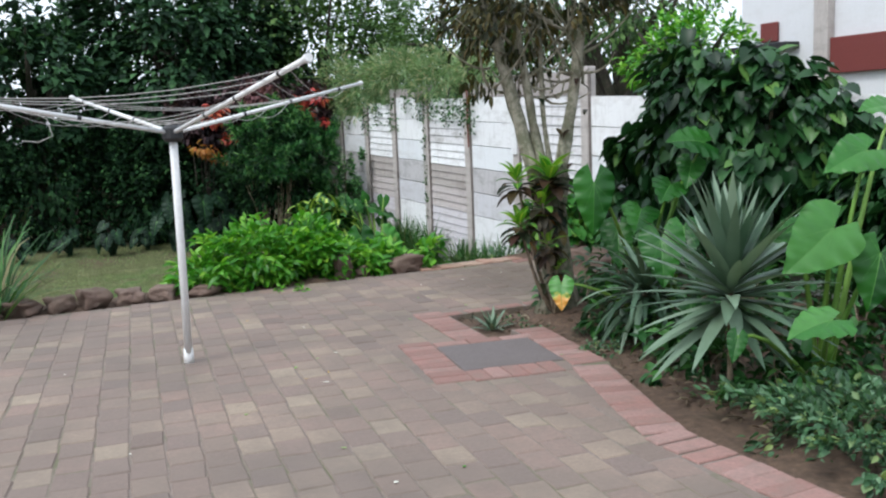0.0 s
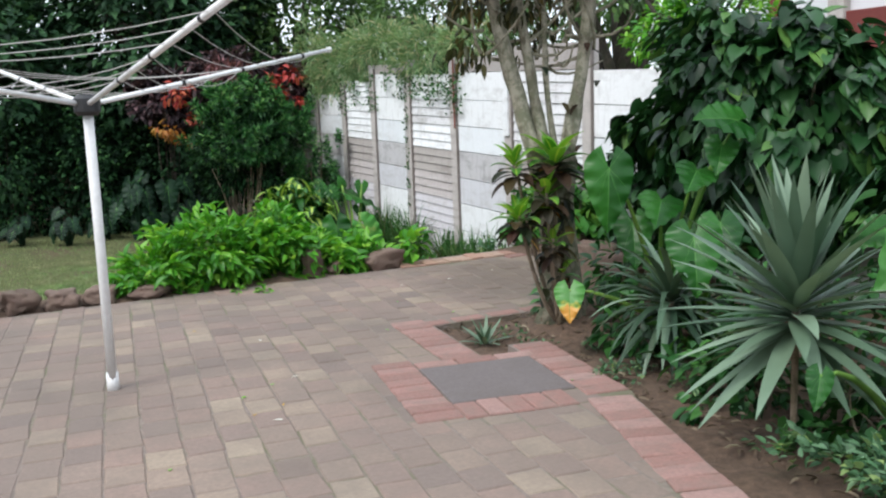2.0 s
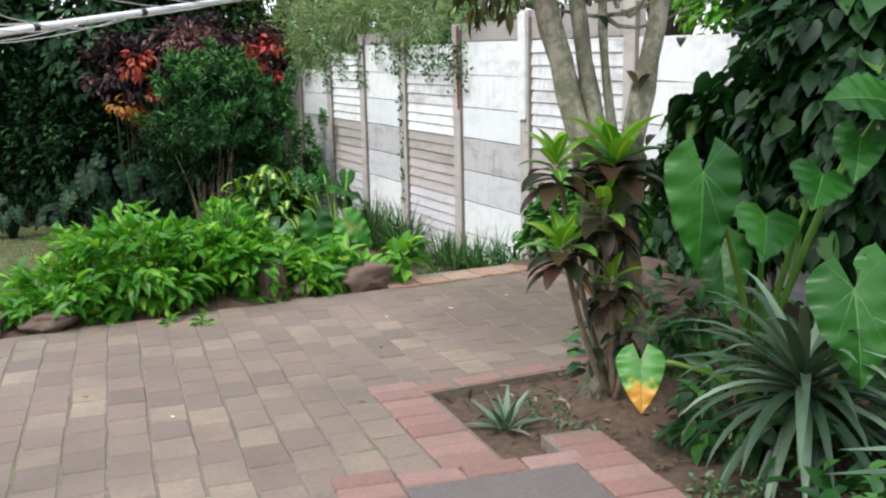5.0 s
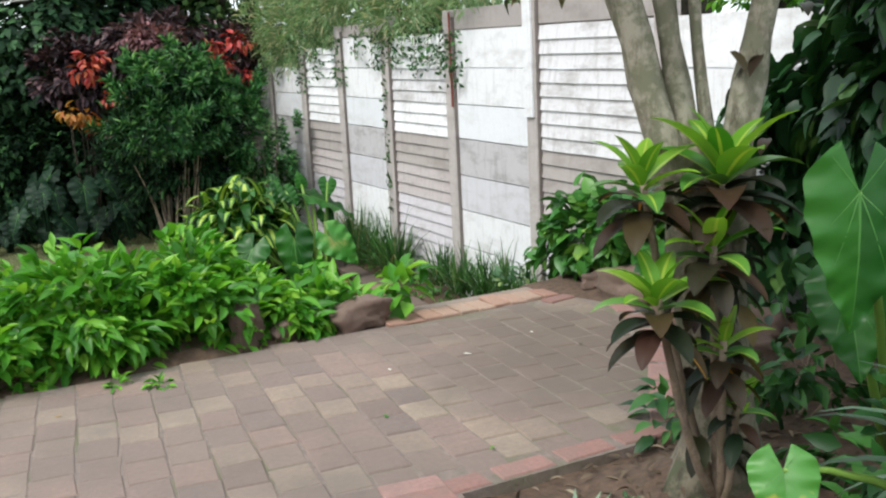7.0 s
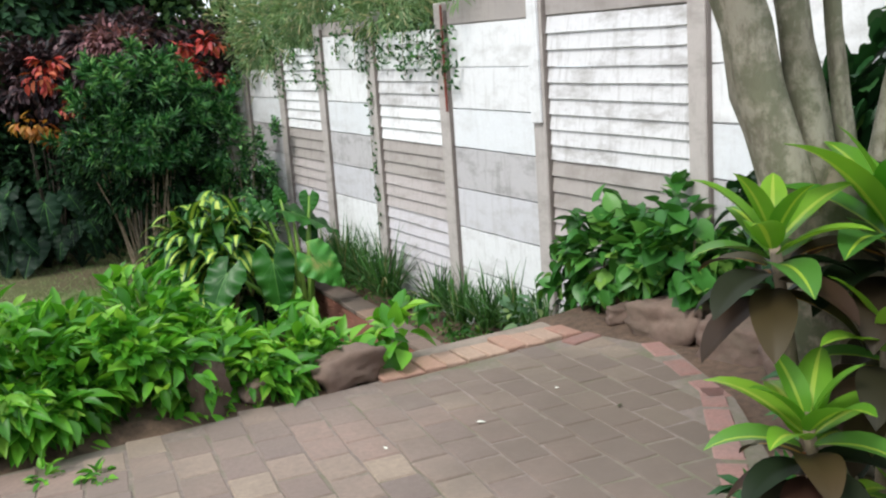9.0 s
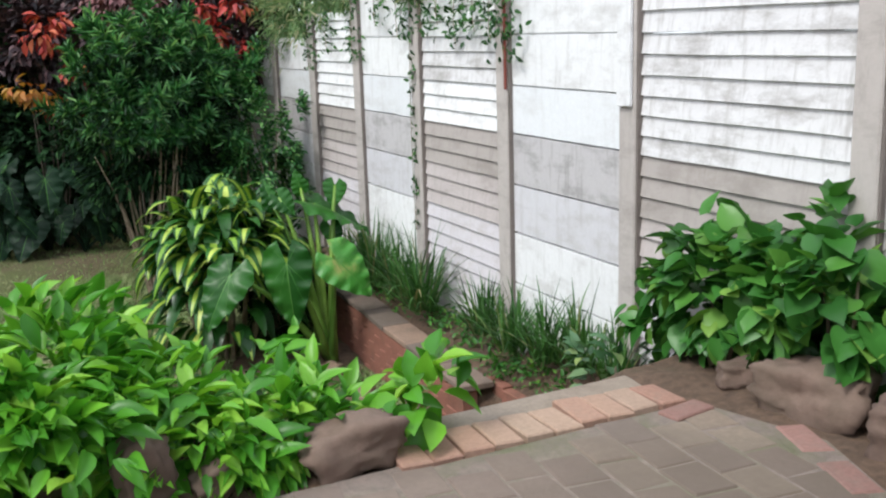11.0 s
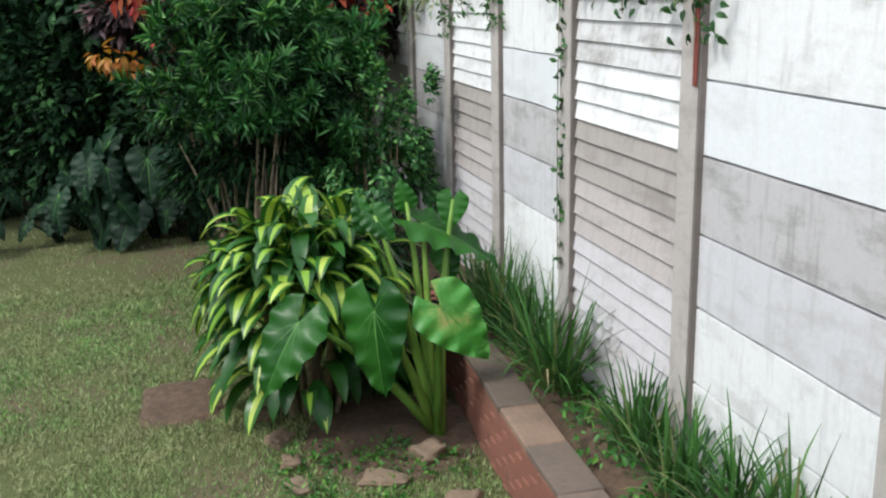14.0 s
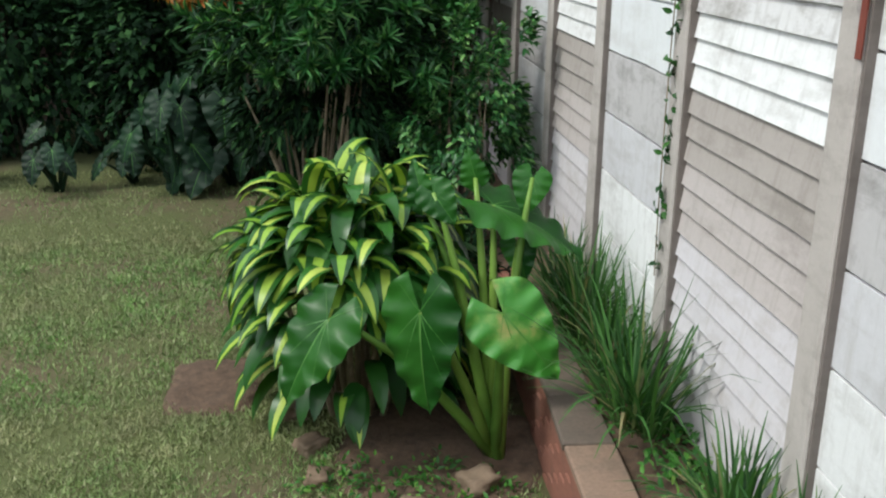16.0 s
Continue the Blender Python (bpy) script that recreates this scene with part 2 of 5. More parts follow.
L_MID = leaf_mat("mid_tree_leaf", [(0.0, (0.04, 0.09, 0.025)), (0.7, (0.09, 0.18, 0.05)), (1.0, (0.16, 0.27, 0.07))], 0.5, 0.3, 1.5)
L_TARO = leaf_mat("taro_leaf", [(0.0, (0.012, 0.075, 0.011)), (1.0, (0.04, 0.17, 0.022))], 0.36, 0.28, 9)
L_PALETARO = leaf_mat("pale_taro_leaf", [(0.0, (0.045, 0.19, 0.03)), (1.0, (0.11, 0.3, 0.07))], 0.36, 0.3, 9)
L_CLIMB = leaf_mat("dark_climber_leaf", [(0.0, (0.006, 0.026, 0.008)), (0.6, (0.02, 0.075, 0.02)), (0.9, (0.045, 0.13, 0.035)), (1.0, (0.12, 0.24, 0.05))], 0.42, 0.12)
L_DARKBLADE = leaf_mat("dark_grey_green_blade", [(0.0, (0.02, 0.045, 0.025)), (0.7, (0.05, 0.09, 0.05)), (1.0, (0.16, 0.22, 0.13))], 0.45, 0.1)
# Taro green taken near black: shade at the lawn's end is in the colour.
L_FARTARO = leaf_mat("shaded_taro_leaf", [(0.0, (0.004, 0.016, 0.008)), (1.0, (0.013, 0.042, 0.02))], 0.55, 0.05, 5, 0.25)
L_YELLOW = leaf_mat("yellowed_leaf", [(0.0, (0.45, 0.24, 0.03)), (1.0, (0.5, 0.33, 0.04))], 0.5, 0.3, 12)
L_VEIN = leaf_mat("pale_vein", [(0.0, (0.08, 0.24, 0.05)), (1.0, (0.11, 0.28, 0.06))], 0.4, 0.2)
L_STALK = leaf_mat("green_stalk", [(0.0, (0.14, 0.3, 0.05)), (1.0, (0.26, 0.42, 0.08))], 0.35, 0.15)
L_STRIPE_G = leaf_mat("dracaena_green", [(0.0, (0.012, 0.06, 0.012)), (1.0, (0.05, 0.17, 0.03))], 0.3, 0.2)
L_STRIPE_Y = leaf_mat("dracaena_yellow", [(0.0, (0.2, 0.4, 0.045)), (0.5, (0.36, 0.52, 0.07)), (1.0, (0.56, 0.66, 0.14))], 0.33, 0.22)
L_AGAVE = leaf_mat("blue_grey_blade", [(0.0, (0.07, 0.13, 0.08)), (1.0, (0.24, 0.33, 0.23))], 0.4, 0.1)
L_GRASS = leaf_mat("grass_blade", [(0.0, (0.02, 0.075, 0.018)), (0.85, (0.08, 0.21, 0.045)), (1.0, (0.3, 0.26, 0.13))], 0.5, 0.2)
L_TURF, _nt, _b = node_mat("turf_blade", 0.7)
_c = ramp(_nt, own_random(_nt), [(0.0, (0.1, 0.23, 0.05)), (0.6, (0.26, 0.43, 0.12)), (1.0, (0.48, 0.52, 0.28))])
_w = ramp(_nt, noise_node(_nt, 1.1, 6, 0.65, "World"), [(0.42, (0, 0, 0)), (0.62, (0.6, 0.6, 0.6))])
_c = mixed(_nt, _w, _c, (0.4, 0.33, 0.2))
_w = ramp(_nt, noise_node(_nt, 6.0, 4, 0.6, "World"), [(0.35, (0.55, 0.55, 0.55)), (0.65, (1, 1, 1))])
_nt.links.new(mixed(_nt, 0.8, _c, _w, "MULTIPLY"), _b.inputs["Base Color"])
L_PALEVINE = leaf_mat("pale_feathery_leaf", [(0.0, (0.15, 0.27, 0.12)), (0.7, (0.33, 0.48, 0.26)), (1.0, (0.68, 0.6, 0.42))], 0.6, 0.3)
L_RED = leaf_mat("red_bract", [(0.0, (0.28, 0.025, 0.025)), (0.6, (0.48, 0.05, 0.04)), (1.0, (0.52, 0.15, 0.06))], 0.5, 0.12)
L_DUSKY = leaf_mat("dusky_leaf", [(0.0, (0.09, 0.035, 0.04)), (1.0, (0.3, 0.13, 0.14))], 0.5, 0.2)
L_ORANGE = leaf_mat("orange_leaf", [(0.0, (0.4, 0.11, 0.02)), (1.0, (0.45, 0.26, 0.05))], 0.5, 0.3)
L_PURPLE = leaf_mat("purple_leaf", [(0.0, (0.015, 0.012, 0.015)), (0.6, (0.05, 0.03, 0.036)), (1.0, (0.2, 0.11, 0.12))], 0.5, 0.15)
L_CROTON = leaf_mat("croton_leaf", [(0.0, (0.07, 0.26, 0.02)), (1.0, (0.26, 0.48, 0.045))], 0.33, 0.35)
L_GREENCROTON = leaf_mat("croton_green_leaf", [(0.0, (0.05, 0.16, 0.03)), (1.0, (0.12, 0.28, 0.04))], 0.36, 0.2)
L_CROTON_Y = leaf_mat("croton_midrib", [(0.0, (0.34, 0.5, 0.05)), (1.0, (0.45, 0.58, 0.09))], 0.36, 0.3)
L_CROTON_D = leaf_mat("croton_dark_leaf", [(0.0, (0.008, 0.02, 0.007)), (0.4, (0.022, 0.022, 0.011)), (0.75, (0.045, 0.02, 0.013)), (1.0, (0.055, 0.05, 0.016))], 0.5, 0.04, 9, 0.2)
L_DRY = leaf_mat("brown_green_leaf", [(0.0, (0.02, 0.025, 0.01)), (0.6, (0.06, 0.065, 0.02)), (1.0, (0.18, 0.13, 0.04))], 0.5, 0.25)
L_LITTER = leaf_mat("dry_litter", [(0.0, (0.06, 0.04, 0.025)), (0.6, (0.14, 0.1, 0.065)), (0.9, (0.26, 0.2, 0.14)), (1.0, (0.34, 0.3, 0.2))], 0.8, 0.05)
L_LIGHT = leaf_mat("light_herb_leaf", [(0.0, (0.03, 0.08, 0.035)), (0.6, (0.09, 0.2, 0.09)), (0.85, (0.2, 0.34, 0.2)), (1.0, (0.3, 0.4, 0.12))], 0.45, 0.3)


_m, _nt, _b = node_mat("turning_leaf", 0.45)
_sep = _nt.nodes.new("ShaderNodeSeparateXYZ")
_nt.links.new(_nt.nodes.new("ShaderNodeTexCoord").outputs["Object"], _sep.inputs[0])
_sum = _nt.nodes.new("ShaderNodeMath")
_sum.operation = "MULTIPLY_ADD"
_nt.links.new(noise_node(_nt, 3.0, 3, 0.5), _sum.inputs[0])
_sum.inputs[1].default_value = 0.9
_nt.links.new(_sep.outputs[1], _sum.inputs[2])
_c = ramp(_nt, _sum.outputs[0], [(0.8, (0.05, 0.19, 0.02)), (0.92, (0.36, 0.34, 0.04)), (1.0, (0.5, 0.24, 0.03))])
_nt.links.new(_c, _b.inputs["Base Color"])
L_TURNING = _m


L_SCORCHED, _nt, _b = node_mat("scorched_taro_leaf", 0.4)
_c = ramp(_nt, noise_node(_nt, 4.5, 5, 0.6, "World"), [(0.54, (0.05, 0.22, 0.025)), (0.62, (0.13, 0.28, 0.05)), (0.74, (0.36, 0.27, 0.1))])
_nt.links.new(_c, _b.inputs["Base Color"])


# ---- mesh helpers ----
def part(name, bm, material, parent=None, label="", smooth=False):
    me = bpy.data.meshes.new(name)
    if smooth:
        for f in bm.faces:
            f.smooth = True
    bm.to_mesh(me)
    bm.free()
    for m in material if isinstance(material, (list, tuple)) else [material]:
        me.materials.append(m)
    ob = new(name, me)
    if parent:
        ob.parent = parent
    return tagged(ob, label)


def tri_mesh(name, V, F, material, parent=None, label="", kind="", idx=None, smooth=False):
    me = bpy.data.meshes.new(name)
    V, F = np.asarray(V, dtype=np.float32), np.asarray(F, dtype=np.int32)
    me.vertices.add(len(V))
    me.vertices.foreach_set("co", V.ravel())
    k = F.shape[1]
    me.loops.add(F.size)
    me.loops.foreach_set("vertex_index", F.ravel())
    me.polygons.add(len(F))
    me.polygons.foreach_set("loop_start", np.arange(0, F.size, k, dtype=np.int32))
    me.polygons.foreach_set("loop_total", np.full(len(F), k, dtype=np.int32))
    for m in material if isinstance(material, (list, tuple)) else [material]:
        me.materials.append(m)
    if idx is not None:
        me.polygons.foreach_set("material_index", np.asarray(idx, dtype=np.int32))
    me.polygons.foreach_set("use_smooth", np.full(len(F), smooth))
    me.update(calc_edges=True)
    me.validate()
    ob = new(name, me)
    if parent:
        ob.parent = parent
    return tagged(ob, label, kind=kind)


def thing(name, place, label, category, group="", kind=""):
    e = new(name)
    e.location = place
    e.empty_display_size = 0.1
    return tagged(e, label, category, group, kind)


def box_bm(x0, x1, y0, y1, z0, z1, bevel=0.0, segs=1):
    bm = bmesh.new()
    bmesh.ops.create_cube(bm, size=1)
    for v in bm.verts:
        v.co = Vector(((x0 + x1) / 2 + v.co.x * (x1 - x0), (y0 + y1) / 2 + v.co.y * (y1 - y0), (z0 + z1) / 2 + v.co.z * (z1 - z0)))
    if bevel:
        bmesh.ops.bevel(bm, geom=list(bm.edges), offset=bevel, segments=segs, affect="EDGES")
    return bm


def tube_bm(points, radii, sides=8, bm=None, wobble=0.0):
    bm = bm or bmesh.new()
    pts = [Vector(p) for p in points]
    if not isinstance(radii, (list, tuple)):
        radii = [radii] * len(pts)
    rings = []
    for i, p in enumerate(pts):
        d = (pts[min(i + 1, len(pts) - 1)] - pts[max(i - 1, 0)]).normalized()
        s = d.orthogonal().normalized() if i == 0 else (side - d * side.dot(d)).normalized()
        side = s
        u = d.cross(s)
        rings.append([bm.verts.new(p + (s * math.cos(a) + u * math.sin(a)) * radii[i] * (1 + wobble * noise.noise(p * 6 + Vector((a, 0, 0)))))
                      for a in (2 * math.pi * k / sides for k in range(sides))])
    for a, b in zip(rings, rings[1:]):
        for k in range(sides):
            bm.faces.new((a[k], a[(k + 1) % sides], b[(k + 1) % sides], b[k]))
    bm.faces.new(rings[0][::-1])
    bm.faces.new(rings[-1])
    return bm


def curve_points(p0, p1, bend=(0, 0, 0), n=6):
    p0, p1, b = Vector(p0), Vector(p1), Vector(bend)
    return [p0.lerp(p1, t) + b * (4 * t * (1 - t)) for t in (i / (n - 1) for i in range(n))]


def rock_bm(sx, sy, sz, seed, sub=3, rough=0.28):
    bm = bmesh.new()
    bmesh.ops.create_icosphere(bm, subdivisions=sub, radius=1)
    o = Vector((seed * 3.1, seed * 1.7, 0.3))
    for v in bm.verts:
        q = v.co.copy()
        m = max(abs(q.x), abs(q.y), abs(q.z))
        q = q.lerp(q / m * 0.82, 0.72)
        q *= 1 + rough * noise.noise(q * 1.3 + o) + 0.26 * round(3 * noise.noise(q * 1.1 - o)) / 3 + 0.16 * abs(noise.noise(q * 2.6 + o)) + 0.08 * noise.noise(q * 6 + o) + 0.05 * noise.noise(q * 15 + o)
        v.co = Vector((q.x * sx, q.y * sy, q.z * sz))
    return bm


FULL = np.array([(0, 0, 0), (-0.42, 0.28, 0.10), (0, 0.3, 0.0), (0.42, 0.28, 0.10), (-0.36, 0.62, 0.06), (0, 0.65, -0.04), (0.36, 0.62, 0.06), (0, 1, -0.16)], float)
FULL_F = np.array([(0, 2, 1), (0, 3, 2), (1, 2, 5), (1, 5, 4), (2, 3, 6), (2, 6, 5), (4, 5, 7), (5, 6, 7)])
def leaf_template(rows, droop):
    """A leaf of several cross rows: its outline, a fold along the midrib and an arch to the tip."""
    V = [(0, 0, 0)]
    for y, w, back in rows:
        V += [(-w, y - back, 0.28 * w - droop * y * y), (0, y, -droop * y * y - 0.012), (w, y - back, 0.28 * w - droop * y * y)]
    V.append((0, 1, -droop))
    F = [(0, 2, 1), (0, 3, 2)]
    for i in range(len(rows) - 1):
        a = 1 + 3 * i
        F += [(a, a + 1, a + 4), (a, a + 4, a + 3), (a + 1, a + 2, a + 5), (a + 1, a + 5, a + 4)]
    a, t = 1 + 3 * (len(rows) - 1), len(V) - 1
    F += [(a, a + 1, t), (a + 1, a + 2, t)]
    return np.array(V, float), np.array(F)


BROAD, BROAD_F = leaf_template([(0.1, 0.22, 0), (0.3, 0.44, 0), (0.52, 0.48, 0), (0.74, 0.33, 0), (0.9, 0.13, 0)], 0.3)
HEART, HEART_F = leaf_template([(0.06, 0.34, 0.16), (0.2, 0.5, 0.1), (0.42, 0.5, 0), (0.66, 0.34, 0), (0.86, 0.13, 0)], 0.2)
LITE = np.array([(0, 0, 0), (-0.5, 0.45, 0.08), (0.5, 0.45, 0.08), (0, 1, -0.08)], float)
LITE_F = np.array([(0, 2, 1), (1, 2, 3)])


def unit(a):
    return a / np.maximum(np.linalg.norm(a, axis=1, keepdims=True), 1e-9)


def leaf_cloud(name, P, D, U, L, W, material, parent=None, label="", kind="", lite=False):
    """Leaves at P along D, facing U; L long, W wide."""
    T, F = (LITE, LITE_F) if lite is True else (BROAD, BROAD_F) if lite == "broad" else (HEART, HEART_F) if lite == "heart" else (FULL, FULL_F)
    D = unit(D)
    S = unit(np.cross(D, U))
    N = np.cross(S, D)
    n = len(P)
    L, W = np.broadcast_to(L, n), np.broadcast_to(W, n)
    V = P[:, None, :] + T[None, :, 0:1] * (W[:, None, None] * S[:, None, :]) + T[None, :, 1:2] * (L[:, None, None] * D[:, None, :]) + T[None, :, 2:3] * (L[:, None, None] * N[:, None, :])
    FF = (F[None] + (np.arange(n) * len(T))[:, None, None]).reshape(-1, 3)
    return tri_mesh(name, V.reshape(-1, 3), FF, material, parent, label, kind, smooth=lite is not True)


def crown_points(n, centre, radii, clumps=40, spread=0.28, fill=0.5, low=-1.0):
    """Leaf places in clumps over an uneven ellipsoid, and the way out from its middle."""
    c = unit(rng.normal(size=(clumps, 3)))
    c[:, 2] = np.maximum(c[:, 2], low)
    c *= (fill + (1 - fill) * rng.random((clumps, 1)) ** 0.5) * (1 + 0.18 * rng.normal(size=(clumps, 1)))
    k = rng.integers(0, clumps, n)
    size = (0.6 + 0.8 * rng.random(clumps))[k][:, None]
    off = unit(rng.normal(size=(n, 3))) * rng.random((n, 1)) ** 0.45 * spread * size
    q = c[k] + off
    return np.array(centre) + q * np.array(radii), unit(off + 0.45 * c[k])


def foliage(name, n, centre, radii, length, width, material, parent, label="", clumps=40, spread=0.28, fill=0.5, droop=0.3, lite=False, low=-1.0):
    P, O = crown_points(n, centre, radii, clumps, spread, fill, low)
    D = O + rng.normal(size=(n, 3)) * 0.45
    D[:, 2] -= droop
    U = np.tile((0, 0, 1.0), (n, 1)) + O * 0.5 + rng.normal(size=(n, 3)) * 0.35
    L = length * (0.6 + 0.7 * rng.random(n))
    return leaf_cloud(name, P, D, U, L, L * width, material, parent, label, lite=lite)


def whorls(name, clumps, per, centre, radii, length, width, material, parent, low=-0.6, spread=0.85):
    """Leaf whorls at the twig ends of a bush, with darker gaps between."""
    c = unit(rng.normal(size=(clumps, 3)))
    c[:, 2] = np.maximum(c[:, 2], low)
    c *= (0.6 + 0.42 * rng.random((clumps, 1)) ** 0.6) * (1 + 0.17 * rng.normal(size=(clumps, 1)))
    n = clumps * per
    k = np.repeat(np.arange(clumps), per)
    axis = unit(c + np.array((0, 0, 0.5)))[k]
    h = rng.random((n, 1))
    P = np.array(centre) + c[k] * np.array(radii) - axis * h * 0.16
    D = axis * (0.9 - 0.7 * h) + unit(rng.normal(size=(n, 3))) * spread
    U = axis + rng.normal(size=(n, 3)) * 0.25
    L = length * (0.6 + 0.6 * rng.random(n))
    return leaf_cloud(name, P, D, U, L, L * width, material, parent)


def blade_arrays(p0, way, length, width, bend, seg=6, fold=0.25, cols=1, up=(0, 0, 1), oval=False, mid=0.48):
    """A strap leaf: V, F, and a flag for its middle strip."""
    d = np.array(way, float)
    d /= np.linalg.norm(d)
    s = np.cross(d, up)
    if np.linalg.norm(s) < 1e-4:
        s = np.array((1.0, 0, 0))
    s /= np.linalg.norm(s)
    p = np.array(p0, float)
    V, F, M = [], [], []
    cross = (-1, -mid, mid, 1) if cols == 3 else (-1, 0, 1)
    for i in range(seg + 1):
        t = i / seg
        w = width * 0.5 * min(1.0, 0.45 + 2.2 * t) * (1 - t ** 2.6) + 0.0008
        if oval:
            w = width * 0.5 * math.sin(math.pi * min(1, 0.06 + 0.94 * t ** 0.85)) ** 0.75 + 0.001
        nrm = np.cross(s, d)
        for c in cross:
            V.append(p + s * c * w + nrm * abs(c) * w * fold)
        d = d + np.array((0, 0, -1.0)) * bend / seg * (0.4 + 1.4 * t)
        d /= np.linalg.norm(d)
        p = p + d * length / seg
    k = len(cross)
    for i in range(seg):
        for c in range(k - 1):
            a = i * k + c
            F.append((a, a + 1, a + k + 1, a + k))
            M.append(1 if cols == 3 and c == 1 else 0)
    return V, F, M


def blades(name, specs, material, parent, label="", cols=1, seg=6, kind="", oval=False, mid=0.48):
    """Joined strap leaves."""
    V, F, M, o = [], [], [], 0
    for q in specs:
        v, f, m = blade_arrays(*q, seg=seg, cols=cols, oval=oval, mid=mid)
        V += v
        F += [tuple(i + o for i in w) for w in f]
        M += m
        o += len(v)
    return tri_mesh(name, V, F, material, parent, label, kind, M, True)


def taro_arrays(length, width, curl=0.18, wave=0.02):
    """An arrow-shaped leaf, its stalk's joint at the origin, its tip along +y, its face up."""
    V, F, M = [], [], []
    n, k = 40, 6
    for i in range(n + 1):
        t = i / n
        y = -0.38 + 1.38 * t
        if y < 0:
            w_out, w_in = 0.5 * math.sin(min(1, (y + 0.38) / 0.38 + 0.08) * math.pi / 2) ** 0.7, 0.16 * (-y / 0.38)
        else:
            w_out, w_in = 0.5 * (1 - y ** 1.7) ** 0.9 if y < 1 else 0.0, 0.0
        for side in (-1, 1):
            for c in range(k):
                u = c / (k - 1)
                x = side * (w_in + (w_out - w_in) * u)
                z = -curl * (max(y, 0) ** 2) - 0.12 * y * y * (y < 0) + 0.22 * abs(x) - 0.5 * x * x + wave * math.sin(y * 23 + side) * u * u * 1.1 + 0.008 * math.sin((y - 0.75 * abs(x)) * 38) * min(1, 4 * u) * (1 if y > -0.2 else 0.4)
                V.append((x * width, y * length, z * length))
    row = 2 * k
    for i in range(n):
        for side in (0, 1):
            for c in range(k - 1):
                a = i * row + side * k + c
                q = (a, a + 1, a + row + 1, a + row)
                F.append(q if side else q[::-1])
                M.append(0)
    return V, F, M


TARO_MESH = {}


def taro_leaf_mesh(material, wave):
    key = (material.name, wave)
    if key not in TARO_MESH:
        V, F, M = taro_arrays(1, 0.95, 0.22, wave)
        o = len(V)
        for side, y1, x1 in ((0, 0.94, 0.0), (1, 0.62, 0.27), (-1, 0.62, 0.27), (1, 0.3, 0.36), (-1, 0.3, 0.36), (1, -0.3, 0.3), (-1, -0.3, 0.3)):
            for j in range(5):
                t = j / 4
                x, y = side * x1 * t, y1 * t
                z = -0.22 * max(y, 0) ** 2 + 0.22 * abs(x) - 0.5 * x * x + 0.006
                w = 0.009 * (1 - 0.8 * t) * (1.5 if side == 0 else 0.8)
                V += [(x * 0.95 - w, y, z), (x * 0.95 + w, y, z)]
            for j in range(4):
                a = o + 2 * j
                F.append((a, a + 1, a + 3, a + 2))
                M.append(1)
            o += 10
        ob = tri_mesh("leaf", V, F, [material, L_VEIN], idx=M, smooth=True)
        TARO_MESH[key] = ob.data
        bpy.data.objects.remove(ob)
    return TARO_MESH[key]


def taro_plant(place, leaves, label, group="", material=None, category="plant", name="elephant_ear_plant", stalk=0.016, wave=0.03):
    """leaves: (joint, tip, face normal, width factor, material or None)."""
    root = thing(name, place, label, category, group)
    o = Vector(place)
    for joint, tip, nrm, wide, mat in leaves:
        j, t = Vector(joint) - o, Vector(tip) - o
        y = t - j
        ln = y.length
        y.normalize()
        z = Vector(nrm)
        z = (z - y * z.dot(y)).normalized()
        x = y.cross(z)
        lf = new("leaf", taro_leaf_mesh(mat or material or L_TARO, wave))
        lf.parent = root
        lf.matrix_local = Matrix.Translation(j) @ Matrix((x, y, z)).transposed().to_4x4() @ Matrix.Diagonal((ln * wide, ln, ln, 1))
        a = Vector((random.uniform(-0.03, 0.03), random.uniform(-0.03, 0.03), 0.0))
        mid = a.lerp(j, 0.6) + Vector((0, 0, 0.18 * j.length))
        pts = [a * (1 - s) ** 2 + mid * 2 * s * (1 - s) + j * s * s for s in (0, 0.2, 0.4, 0.6, 0.8, 1)]
        # Stalks of the far plants take the same shade-darkened colour as their leaves.
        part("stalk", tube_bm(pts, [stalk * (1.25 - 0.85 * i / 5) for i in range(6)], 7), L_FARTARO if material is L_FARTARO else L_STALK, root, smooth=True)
    return root


# ---- ground, patio, lawn ----
def lawn_z(x, y):
    z = -0.95 + 0.09 * min(max(y - 9.0, 0.0), 5.0)
    return z + 0.02 * noise.noise(Vector((x * 0.9, y * 0.9, 0)))


U8, V8 = Vector((0.9903, -0.1392, 0)), Vector((0.1392, 0.9903, 0))


def ground_sheet():
    near = [round(-9 + 0.35 * i, 3) for i in range(37)]
    xs = [-400, -150, -60, -30, -16, -12] + near + [6, 9, 14, 24, 60, 150, 400]
    ys = [-400, -150, -60, -25, -12, -8] + [round(-6 + 0.35 * i, 3) for i in range(61)] + [18, 24, 34, 60, 150, 400]
    V = [(x, y, lawn_z(x, y)) for y in ys for x in xs]
    n = len(xs)
    F = [(j * n + i, j * n + i + 1, (j + 1) * n + i + 1, (j + 1) * n + i) for j in range(len(ys) - 1) for i in range(n - 1)]
    g = tri_mesh("ground", V, F, LAWN, smooth=True)
    return tagged(g, "worn green lawn with bare brown soil patches", "ground", kind="structure")


ground_sheet()

